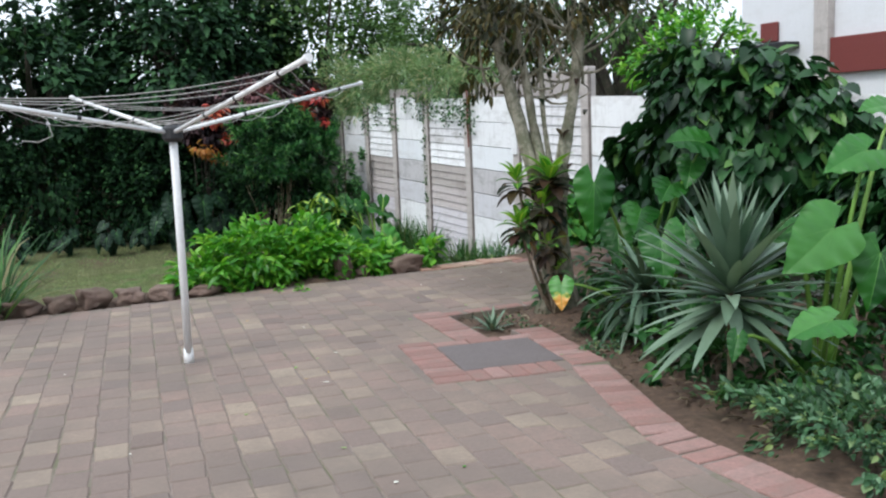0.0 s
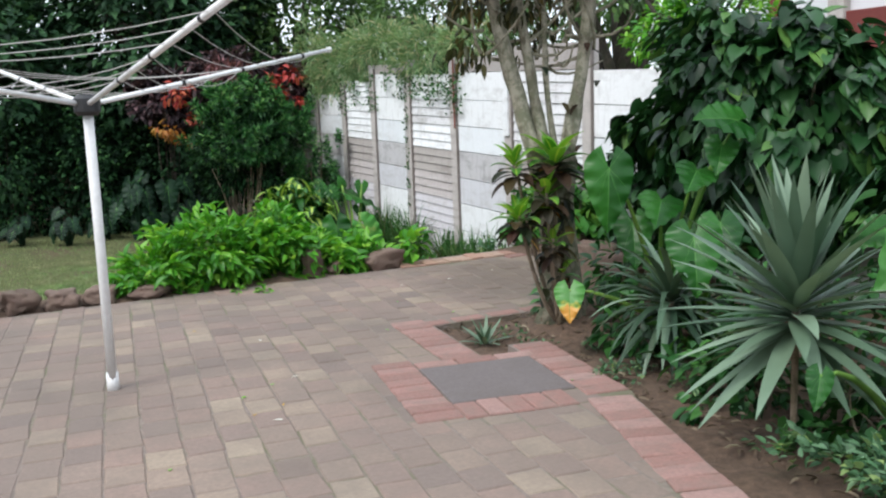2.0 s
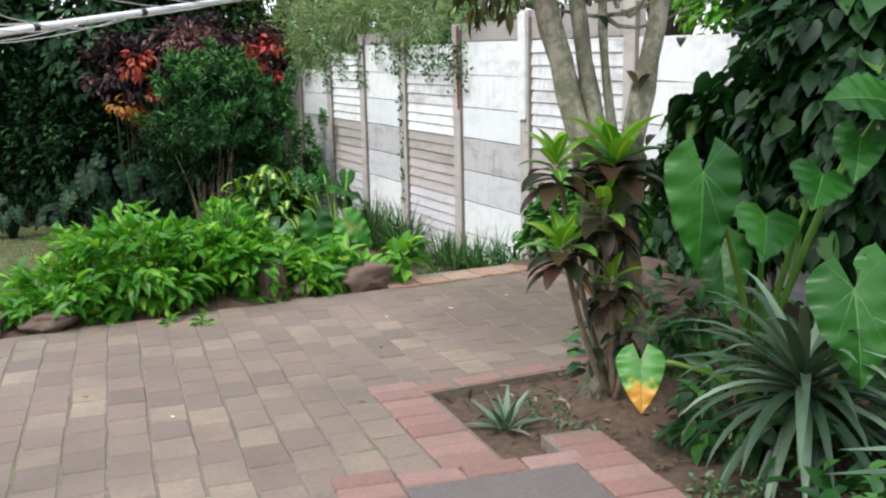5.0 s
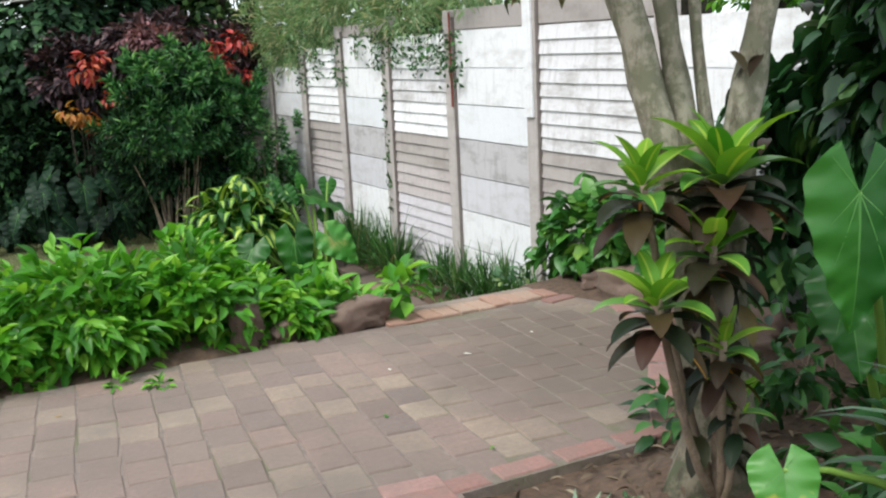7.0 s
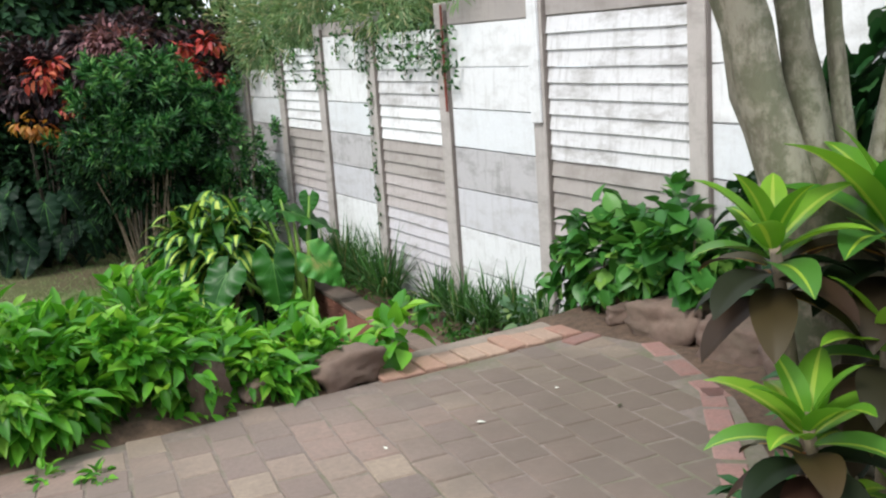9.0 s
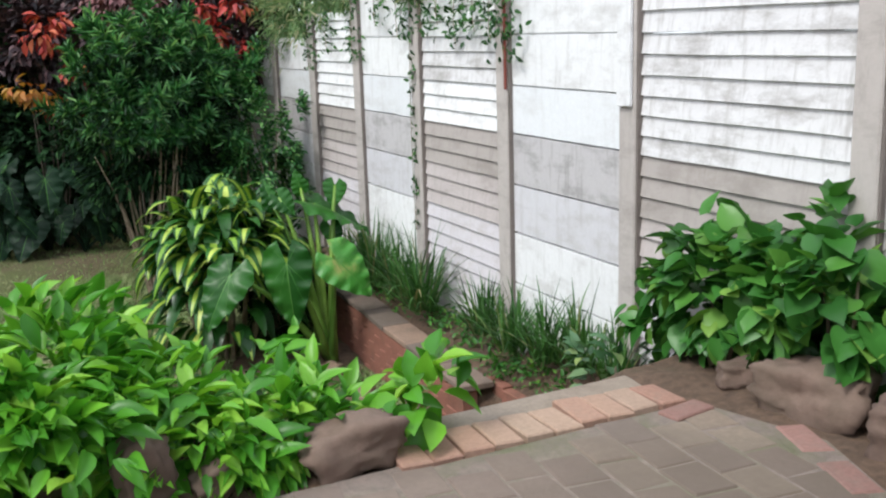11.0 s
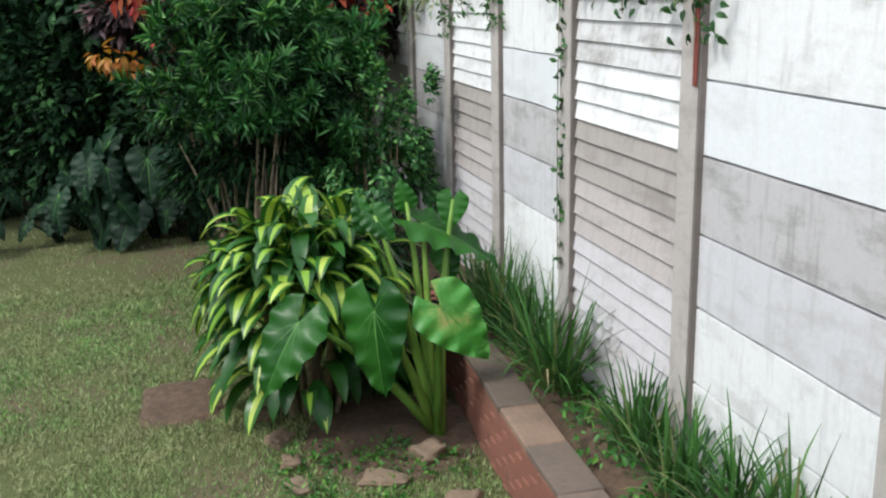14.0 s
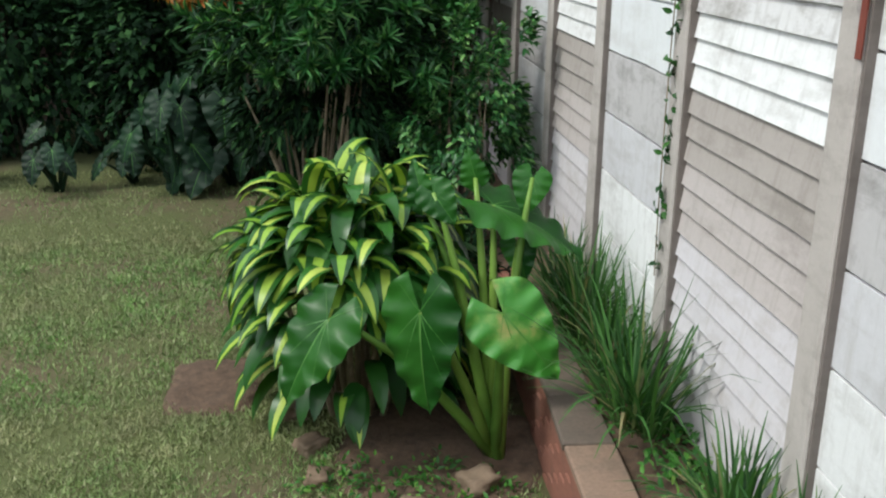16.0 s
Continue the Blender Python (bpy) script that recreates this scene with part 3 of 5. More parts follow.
# patio outline, anticlockwise from the back left corner
PATIO_EDGE = [(-7.5, 5.36), (-7.5, -5.4), (0.42, -5.4), (0.41, -1.0), (0.4, -0.4), (0.41, 0.1), (0.43, 0.42), (0.54, 0.72), (0.7, 1.15), (0.83, 1.5), (0.87, 1.57), (1.04, 2.6), (0.84, 2.64), (0.8, 2.42), (0.59, 2.46), (0.7, 3.3), (1.5, 3.27), (2.0, 3.55), (2.45, 4.15), (2.75, 4.8),
              (2.66, 5.2), (2.62, 5.3), (1.5, 5.3), (1.45, 5.36)]


def prism_bm(outline, z0, z1):
    bm = bmesh.new()
    a = [bm.verts.new((x, y, z0)) for x, y in outline]
    b = [bm.verts.new((x, y, z1)) for x, y in outline]
    n = len(outline)
    bm.faces.new(a[::-1])
    bm.faces.new(b)
    for i in range(n):
        bm.faces.new((a[i], a[(i + 1) % n], b[(i + 1) % n], b[i]))
    bmesh.ops.recalc_face_normals(bm, faces=list(bm.faces))
    bmesh.ops.triangulate(bm, faces=list(bm.faces))
    return bm


patio = tagged(part("pavement", prism_bm(PATIO_EDGE, -1.2, -0.0045), JOINT), "paved patio of small brown concrete pavers", "patio", kind="structure")


def inside(x, y, poly):
    hit = False
    for (x0, y0), (x1, y1) in zip(poly, poly[1:] + poly[:1]):
        if (y0 > y) != (y1 > y) and x < (x1 - x0) * (y - y0) / (y1 - y0) + x0:
            hit = not hit
    return hit


def soil_patch(name, label, x0, x1, y0, y1, height, step=0.08, mat=None, keep=None):
    nx, ny = int((x1 - x0) / step) + 1, int((y1 - y0) / step) + 1
    V = [(x0 + (x1 - x0) * i / nx, y0 + (y1 - y0) * j / ny, 0) for j in range(ny + 1) for i in range(nx + 1)]
    V = [(x, y, height(x, y) + 0.025 * noise.noise(Vector((x * 5, y * 5, 2))) + 0.008 * noise.noise(Vector((x * 19, y * 19, 2)))) for x, y, _ in V]
    F = []
    for j in range(ny):
        for i in range(nx):
            a = j * (nx + 1) + i
            if keep is None or keep(V[a][0], V[a][1]):
                F.append((a, a + 1, a + nx + 2, a + nx + 1))
    return tagged(tri_mesh(name, V, F, mat or SOIL, smooth=True), label, "soil", kind="structure")


def smooth01(t):
    t = min(max(t, 0.0), 1.0)
    return t * t * (3 - 2 * t)


# planted bed along the fence beside the patio
soil_patch("bed_soil", "bare reddish soil of the planting bed by the fence", 0.2, 3.3, -5.3, 5.75, lambda x, y: -0.05 + 0.05 * smooth01((x - 2.2) / 0.8) + 0.2 * math.exp(-(((x - 1.42) / 0.26) ** 2 + ((y - 2.84) / 0.24) ** 2)), mat=SOIL)
# bank behind the patio, down to the lawn
soil_patch("bank_soil", "brown earth bank below the patio edge", -7.4, 1.5, 5.3, 7.3, lambda x, y: -0.035 + 0.04 * smooth01((y - 5.35) / 0.2) - 0.99 * smooth01((y - 5.85) / 1.1))


# ---- fence of precast slabs ----
FX = 3.30
POSTS = [-5.35, -4.05, -2.75, -1.45, -0.15, 1.15, 2.45, 3.75, 5.05, 6.42, 7.62, 8.83, 9.95, 11.04, 12.2, 13.4, 14.6, 15.8]
TOPS = {7: 1.79, 8: 1.93, 9: 1.9, 10: 1.76, 11: 1.95, 12: 1.78, 13: 1.6, 14: 1.55}
ROWS = [(-0.98, -0.68), (-0.68, -0.38), (-0.38, -0.08), (-0.08, 0.24), (0.24, 0.54), (0.54, 0.85), (0.85, 1.14), (1.14, 1.44), (1.44, 1.75)]
SHADES = {0: (LILAC, LILAC, LILAC, LILAC, WORN, BROWN, WHITE, WHITE, WHITE), 1: (WHITE, WHITE, WHITE, WHITE, LIGHTGREY, GREY, PALE, WHITE, WHITE)}

fence = thing("wall_east", (FX, 6, -0.95), "whitewashed precast concrete slab wall with grey posts", "wall", kind="structure")


def ribbed_bm(h, seed):
    """A slab one metre long in y with three overlapping ribs."""
    bm = bmesh.new()
    prof = []
    k = 3
    for i in range(k):
        a, b = h * i / k, h * (i + 1) / k
        prof += [(-0.016, a + 0.002), (-0.014, a + 0.012), (0.0, b - 0.003)]
    prof += [(0.0, h - 0.002), (0.04, h - 0.002), (0.04, 0.0)]
    rows = []
    n = 6
    for j in range(n + 1):
        y = j / n
        rows.append([bm.verts.new((x, y, z + 0.004 * noise.noise(Vector((y * 3, z * 7, seed))))) for x, z in prof])
    for a, b in zip(rows, rows[1:]):
        for i in range(len(prof)):
            bm.faces.new((a[i], b[i], b[(i + 1) % len(prof)], a[(i + 1) % len(prof)]))
    bm.faces.new(rows[0])
    bm.faces.new(rows[-1][::-1])
    bmesh.ops.recalc_face_normals(bm, faces=list(bm.faces))
    return bm


def flat_bm(h, seed):
    """A plain slab with a worn wavy top and bottom edge."""
    bm = bmesh.new()
    rows = []
    n = 10
    for j in range(n + 1):
        y = j / n
        d = 0.007 * noise.noise(Vector((y * 3, 1, seed))) + 0.003 * noise.noise(Vector((y * 14, 1, seed)))
        e = 0.004 * noise.noise(Vector((y * 4, 5, seed)))
        prof = [(0.012, 0.002), (0.004, 0.006 + d * 0.5), (-0.008 + e, 0.011 + d), (-0.008 + e, h * 0.5), (-0.008, h - 0.001), (0.04, h - 0.001), (0.04, 0.001)]
        rows.append([bm.verts.new((x, y, z)) for x, z in prof])
    for a, b in zip(rows, rows[1:]):
        for i in range(7):
            bm.faces.new((a[i], b[i], b[(i + 1) % 7], a[(i + 1) % 7]))
    bm.faces.new(rows[0])
    bm.faces.new(rows[-1][::-1])
    bmesh.ops.recalc_face_normals(bm, faces=list(bm.faces))
    return bm


def slab(y0, y1, z0, z1, ribbed, mat, seed):
    ob = part("slab", (ribbed_bm if ribbed else flat_bm)(z1 - z0, seed), mat, fence)
    ob.location = (0, y0 - 6, z0 + 0.95 + 0.04 * (y0 - 7.65))
    ob.rotation_euler = (0.04, 0, 0)
    ob.scale = (1, y1 - y0, 1)
    return ob


def post(y, top, white_from=None, rust=False):
    # a post of H section, seen from its face, with worn edges
    ob = part("post", box_bm(FX - 0.045, FX + 0.07, y, y + 0.125, -1.1, top, 0.008, 1), POST, fence)
    ob.location = (-FX, -6, 0.95)
    # Added dark strip: paints the groove's shade and grime beside the post.
    w = part("mortar_joint", box_bm(FX - 0.036, FX - 0.001, y - 0.013, y - 0.001, -1.0, top - 0.06, 0.002), GRIMY_SHADE, fence, "dark strip beside the post, groove shade and grime put into its colour")
    w.location = (-FX, -6, 0.95)
    if white_from is not None:
        w = part("painted_board", box_bm(FX - 0.068, FX - 0.047, y + 0.012, y + 0.115, white_from, top - 0.02, 0.003), WHITE, fence, "white painted board fixed to the post")
        w.location = (-FX, -6, 0.95)
    if rust:
        w = part("rusty_strip", box_bm(FX - 0.05, FX - 0.044, y - 0.006, y + 0.022, 1.12, top - 0.02, 0.001), RUST, fence, "rust-red stained strip on the post")
        w.location = (-FX, -6, 0.95)


for i, y in enumerate(POSTS):
    top = max(TOPS.get(i, 1.8), TOPS.get(i - 1, 1.8)) + 0.02
    post(y, top, 1.04 if y == 6.42 else None, y == 7.62)
    if i + 1 == len(POSTS):
        break
    ribbed = i % 2 == 0
    top = TOPS.get(i, 1.8)
    for r, (z0, z1) in enumerate(ROWS):
        if i == 10 and r < 5:
            z0, z1 = z0 + 0.02 * (5 - r), z1 + 0.02 * (4 - r) if r < 4 else z1 + 0.02
        elif i == 10 and r == 5:
            z0 = z0 + 0.02
        if z0 >= top - 0.03:
            break
        slab(y + 0.125, POSTS[i + 1], z0, z1 if z1 < 1.7 else min(z1, top - 0.04 * (y - 7.0)), ribbed, (STAINED if i == 8 and r > 5 or i == 10 and r == 7 else SHADES[i % 2][r]) if i > 6 or r % 2 else WHITE, i * 11 + r)
    if i > 7 and top - 0.04 * (y - 7.0) > 1.79:
        slab(y + 0.125, POSTS[i + 1], 1.75, top - 0.04 * (y - 7.0), False, BROWN, i * 11 + 10)


# ---- low red retaining wall with slate capping ----
planter = thing("retaining_wall", (2.9, 8.9, -0.95), "low red brick retaining wall with brown-grey slate capping by the lawn", "wall", kind="structure")


def cap_z(y):
    return -0.60 + 0.05 * min(y - 7.35, 3.2)


def wall_x(y):
    return 2.74 + 0.045 * (y - 7.35)


# strip of soil between the retaining wall and the fence
soil_patch("strip_soil", "raised strip of brown soil between low wall and fence", 2.84, 3.3, 5.7, 14.5,
           lambda x, y: (cap_z(y) - 0.06 + 0.12 * smooth01((x - 2.9) / 0.35)) if y > 7.35 else -0.95 + 0.3 * smooth01((x - 2.86) / 0.08) + 0.26 * smooth01((x - 3.0) / 0.25), 0.07)


# ---- house behind the fence, walls that close the garden ----
def house():
    h = thing("house", (12, 7, -0.95), "white plastered neighbouring house with maroon gable trim", "house")
    def add(name, bm, m, label=""):
        ob = part(name, bm, m, h, label)
        ob.location = (-12, -7, 0.95)
        return ob
    add("wall", box_bm(9.0, 15.0, -3.0, 8.7, -0.95, 4.2), HOUSEWALL)
    add("roof", box_bm(8.6, 15.4, -3.4, 9.1, 4.2, 4.35, 0.02), MAROON, "maroon roof edge")
    add("band", box_bm(8.9, 8.99, -3.0, 6.9, 1.93, 2.45, 0.01), MAROON, "maroon painted band")
    add("window", box_bm(8.93, 8.99, 7.9, 8.24, 2.5, 2.8, 0.01), MAROON, "small brown window")
    add("pillar", box_bm(8.84, 8.99, 6.86, 7.12, -0.95, 4.2, 0.01), POST, "grey corner pillar")
    add("eave", box_bm(8.7, 8.99, 7.5, 8.7, 2.36, 2.46, 0.01), DARKPLASTIC, "dark lower eave")
    return h


house()
tagged(part("wall_south", box_bm(-9.2, 3.4, -5.9, -5.5, -1.0, 3.2), HOUSEWALL), "plain white house wall behind the patio", "wall", kind="structure")
tagged(part("wall_west", box_bm(-9.5, -9.2, -5.9, 17.3, -1.0, 1.6), PINKWALL), "plain pinkish garden wall", "wall", kind="structure")
tagged(part("wall_north", box_bm(-9.5, 3.4, 17.0, 17.3, -1.0, 1.3), PINKWALL), "plain pinkish garden wall behind the trees", "wall", kind="structure")


# ---- rotary clothes dryer ----
def dryer():
    bx, by = -1.268, 3.06
    d = thing("rotary_clothes_dryer", (bx, by, 0), "white steel rotary clothes dryer standing on the patio", "clothes dryer")
    hub = Vector((-0.012, -0.12, 1.433))
    part("pole", tube_bm([(0, 0, -0.02), hub * 0.5, hub], 0.024, 14), METAL, d, smooth=True)
    part("lower_sleeve", tube_bm([(0, 0, -0.02), (0, 0, 0.09)], [0.032, 0.03], 14), METAL, d, smooth=True)
    part("hub", tube_bm([hub + Vector((0, 0, -0.05)), hub + Vector((0, 0, -0.03)), hub + Vector((0, 0, 0.03)), hub + Vector((0, 0, 0.05))], [0.045, 0.062, 0.062, 0.04], 16), DARKPLASTIC, d, "black plastic hub")
    tips = []
    for az, ln, rise in ((34, 2.0, 0.33), (-84, 1.96, 0.28), (207, 1.9, 0.31), (101, 1.95, 0.3)):
        a = radians(az)
        tip = hub + Vector((math.cos(a) * ln, math.sin(a) * ln, rise))
        s = hub.lerp(tip, 0.03)
        arm = part("arm", tube_bm([s, tip], 0.013, 10), METAL, d, smooth=True)
        part("end_cap", tube_bm([tip - (tip - s) * 0.004, tip + (tip - s) * 0.012], 0.019, 10), METAL, arm)
        for f in (0.3, 0.55, 0.85):
            q = s.lerp(tip, f)
            w = (tip - s).normalized() * 0.012
            part("clip", tube_bm([q - w, q + w], 0.0155, 8), DARKPLASTIC, arm, "dark plastic cord clip")
        tips.append((s, tip))
    for k in range(6):
        f = 0.3 + 0.12 * k
        bm = bmesh.new()
        for (s0, t0), (s1, t1) in zip(tips, tips[1:] + tips[:1]):
            tube_bm(curve_points(s0.lerp(t0, f), s1.lerp(t1, f), (0, 0, -0.05 - 0.025 * (k % 3)), 9), 0.0019, 5, bm)
        part("line", bm, CORD, d, "grey sagging washing line")
    p = hub + Vector((-0.75, -0.28, 0.13))
    part("loose_line", tube_bm([p, p + Vector((0.05, 0, -0.03)), p + Vector((0.07, 0, -0.12)), p + Vector((0.0, 0.01, -0.15)), p + Vector((-0.08, 0, -0.14))], 0.003, 5), CORD, d)


dryer()


# ---- tree with several stems, and what grows on it ----
def garden_tree():
    b = Vector((1.38, 2.84, 0.12))
    R = Vector((0.875, -0.484, 0))
    t = thing("tree", b, "multi-stemmed tree with lichen-grey bark beside the patio", "tree")
    part("trunk", tube_bm([(0, 0, -0.15), (0, 0, 0.0), (0.0, 0, 0.1), (-0.03, 0, 0.4), (-0.06, 0, 0.65), (-0.06, 0, 0.9), (-0.05, 0, 1.0)], [0.22, 0.15, 0.112, 0.1, 0.105, 0.125, 0.08], 18, wobble=0.3), MOSSBARK, t, smooth=True)
    c = Vector((-0.06, 0, 0))
    for (a0, a1, a2), r in (((-0.08, -0.24, -0.46), 0.058), ((-0.03, -0.13, -0.25), 0.04), ((0.02, -0.04, -0.02), 0.02), ((0.05, 0.17, 0.34), 0.047)):
        p = (c + R * a0 + Vector((0, 0, 0.82)), c + R * (a0 * 0.4 + a1 * 0.6) + Vector((0, 0, 1.16)), c + R * a1 + Vector((0, 0, 1.41)), c + R * a2 + Vector((0, 0.05, 2.4)))
        p = [Vector(q) for q in p]
        fine = [p[0], p[0].lerp(p[1], 0.5), p[1], p[1].lerp(p[2], 0.5), p[2], p[2].lerp(p[3], 0.5), p[3]]
        part("stem", tube_bm(fine, [r * (1.15 - 0.09 * i) for i in range(7)], 12, wobble=0.45), BARK, t, smooth=True)
    for k in range(48):
        s = c + R * random.uniform(-0.4, 0.3) + Vector((0, 0.04, random.uniform(1.45, 2.0)))
        e = s + Vector((random.uniform(-0.6, 0.6), random.uniform(-0.5, 0.5), random.uniform(0.0, 0.6)))
        part("branch", tube_bm(curve_points(s, e, (random.uniform(-0.1, 0.1), 0, -0.06), 5), [0.012, 0.01, 0.008, 0.006, 0.004], 6), BARK, t)
    foliage("crown", 4200, (-0.05, 0.1, 2.3), (0.85, 0.75, 0.62), 0.08, 0.42, L_DRY, t, "sparse brown-green leaves", clumps=80, spread=0.18, fill=0.35, droop=0.5)
    for k in range(9):
        q = c + R * random.uniform(-0.2, 0.25) + Vector((0, -0.05, random.uniform(0.95, 1.6)))
        V, F, M = blade_arrays(q, (random.uniform(-1, 1), random.uniform(-1, 0.2), -0.2), 0.09, 0.04, 0.8, 5)
        tri_mesh("dead_leaf", V, F, L_CROTON_D, t, "brown dead leaf caught in the fork", smooth=True)
    return b


garden_tree()


def strap_rosette(name, label, place, n, length, width, lift, bend, mats, category="plant", group="", stem=0.0, seg=6, leafname="leaf", cols=1, stalk=True):
    r = thing(name, place, label, category, group)
    for i in range(n):
        az = i * 2.39996 + random.uniform(-0.2, 0.2)
        el = lift[0] + (lift[1] - lift[0]) * (i / max(n - 1, 1)) + random.uniform(-0.08, 0.08)
        d = (math.cos(az) * math.cos(el), math.sin(az) * math.cos(el), math.sin(el))
        z0 = stem - min((0.35 if stalk else 0.8) * stem, 0.22) * (1 - i / n)
        ln = length * random.uniform(0.8, 1.1)
        V, F, M = blade_arrays((d[0] * 0.02, d[1] * 0.02, z0), d, ln, width * random.uniform(0.85, 1.1), bend * random.uniform(0.7, 1.3), seg, 0.3, cols)
        m = mats[i % len(mats)] if not cols == 3 else mats
        tri_mesh(leafname, V, F, m, r, idx=M if cols == 3 else None, smooth=True)
    if stem > 0.05 and stalk:
        part("stem", tube_bm([(0, 0, -0.02), (0, 0, stem)], 0.014, 7), TWIG, r)
    return r


# ---- planting on the fence side of the patio ----
random.seed(11)
def croton(x, y, top, n, length, lift):
    """A croton head of broad leaves on a stem that leans out from the trunk's foot."""
    c = thing("croton", (x, y, top - 0.2), "croton with broad yellow-green upper leaves and dark purple lower ones", "plant", "crotons against the tree trunk")
    foot = Vector((1.25 - x, 2.72 - y, 0.06 - (top - 0.2)))
    part("stem", tube_bm(curve_points(foot, (0, 0, 0.22), (0, 0, -0.12), 7), [0.016, 0.015, 0.014, 0.013, 0.012, 0.011, 0.01], 8), TWIG, c, smooth=True)
    for i in range(n):
        a = i * 2.4 + x * 3
        u = i / n
        el = lift + (1.25 - lift) * u ** 1.3 + random.uniform(-0.1, 0.1)
        way = (math.cos(a) * math.cos(el), math.sin(a) * math.cos(el), math.sin(el))
        young = u > 0.62
        ln = length * (random.uniform(0.85, 1.1) if u < 0.85 else 0.75) * (1.0 if young else 0.85)
        if young:
            mats, mid, what = [L_CROTON, L_CROTON_Y], 0.14, "yellow-green leaf"
        elif u > 0.48:
            mats, mid, what = [L_GREENCROTON, L_CROTON_Y], 0.1, "green leaf with a yellow midrib"
        else:
            mats, mid, what = [L_CROTON_D, L_ORANGE if i % 3 == 1 else L_CROTON_D], 0.16, "dark purple-brown leaf"
        V, F, M = blade_arrays((way[0] * 0.012, way[1] * 0.012, 0.1 + 0.12 * u), way, ln, ln * (0.36 if young else 0.44), 0.8 if young else 0.95, 8, 0.3, 3, oval=True, mid=mid)
        tri_mesh("leaf", V, F, mats, c, what, idx=M, smooth=True)
    return c


croton(1.2, 2.66, 1.04, 24, 0.25, -0.05)
croton(0.98, 2.74, 1.03, 22, 0.19, -0.25)
croton(0.92, 2.62, 0.74, 24, 0.18, -0.35)
croton(1.1, 2.6, 0.86, 20, 0.19, -0.5)
croton(1.14, 2.6, 0.58, 18, 0.14, -0.5)
croton(1.22, 2.62, 0.4, 12, 0.12, -0.5)
for k in range(40):
    V, F, M = blade_arrays((0, 0, 0), (math.cos(k * 2.1), -0.6 + math.sin(k * 2.1) * 0.5, -0.5), random.uniform(0.09, 0.16), random.uniform(0.035, 0.055), 1.3, 5, 0.4, oval=True)
    lf = tri_mesh("dead_leaf", V, F, [L_CROTON_D, L_DRY][k % 4 == 0], smooth=True)
    z = random.uniform(0.15, 0.85)
    lf.location = (1.3 + random.uniform(-0.14, 0.04), 2.73 + random.uniform(-0.06, 0.05), z)
    tagged(lf, "curled dark brown dead leaf caught against the trunk", "dead leaf", "dead leaves on the trunk")
strap_rosette("agave", "large blue-grey agave with long stiff pointed leaves", (1.03, 0.76, -0.03), 100, 0.54, 0.074, (-0.55, 1.4), 0.22, [L_AGAVE], stem=0.66)
strap_rosette("agave", "blue-grey agave with drooping lower leaves in the bed", (1.45, 1.95, -0.03), 90, 0.5, 0.045, (-0.6, 1.1), 1.2, [L_AGAVE, L_DARKBLADE, L_DARKBLADE], stem=0.36)
strap_rosette("small_agave", "small pale agave at the edge of the patio bed", (0.81, 2.85, -0.04), 18, 0.19, 0.03, (0.1, 1.3), 0.3, [L_AGAVE])


def bed_taros():
    up = (-0.3, -0.6, 0.6)
    face = (-0.6, -0.75, 0.25)
    taro_plant((2.1, 2.75, -0.03), [
        ((1.36, 2.36, 0.99), (1.31, 2.3, 0.64), (-0.5, -0.85, 0.2), 0.82, None),
        ((2.3, 2.32, 1.22), (1.98, 2.3, 1.28), up, 1.0, None),
        ((2.25, 2.4, 1.08), (2.12, 2.3, 0.93), face, 1.0, None),
        ((2.1, 2.45, 0.93), (1.9, 2.3, 0.86), up, 1.1, None),
        ((1.85, 2.75, 0.6), (1.75, 2.6, 0.36), face, 0.9, None),
        ((1.95, 2.6, 0.75), (1.75, 2.4, 0.66), up, 1.0, None)], "tall elephant ear plant with big green leaves beside the tree")
    taro_plant((1.75, 2.1, -0.03), [
        ((1.42, 1.75, 0.66), (1.33, 1.62, 0.4), face, 1.0, None),
        ((1.6, 1.75, 0.72), (1.5, 1.6, 0.55), face, 1.0, None),
        ((1.05, 2.32, 0.34), (0.99, 2.24, 0.19), (-0.6, -0.7, 0.3), 1.0, L_TURNING)], "elephant ear plant with one yellowed leaf in the bed")
    taro_plant((1.45, 0.55, -0.03), [
        ((1.274, 0.339, 0.858), (0.982, 0.333, 0.69), (-0.35, -0.75, 0.4), 1.05, L_PALETARO),
        ((1.002, 0.111, 0.488), (0.754, 0.117, 0.475), (-0.25, -0.35, 0.85), 1.0, L_PALETARO),
        ((0.647, 0.322, 0.422), (0.579, 0.278, 0.329), face, 0.8, None),
        ((1.67, 0.481, 1.208), (1.409, 0.487, 1.146), up, 1.0, L_PALETARO),
        ((1.517, 0.27, 0.721), (1.399, 0.221, 0.467), face, 1.0, None),
        ((2.084, 0.65, 1.424), (1.849, 0.65, 1.442), (-0.2, -0.5, 0.8), 1.0, L_PALETARO),
        ((1.25, 0.535, 0.843), (1.095, 0.56, 0.806), up, 1.0, None)], "elephant ear plant with wide light green leaves at the patio edge")


bed_taros()


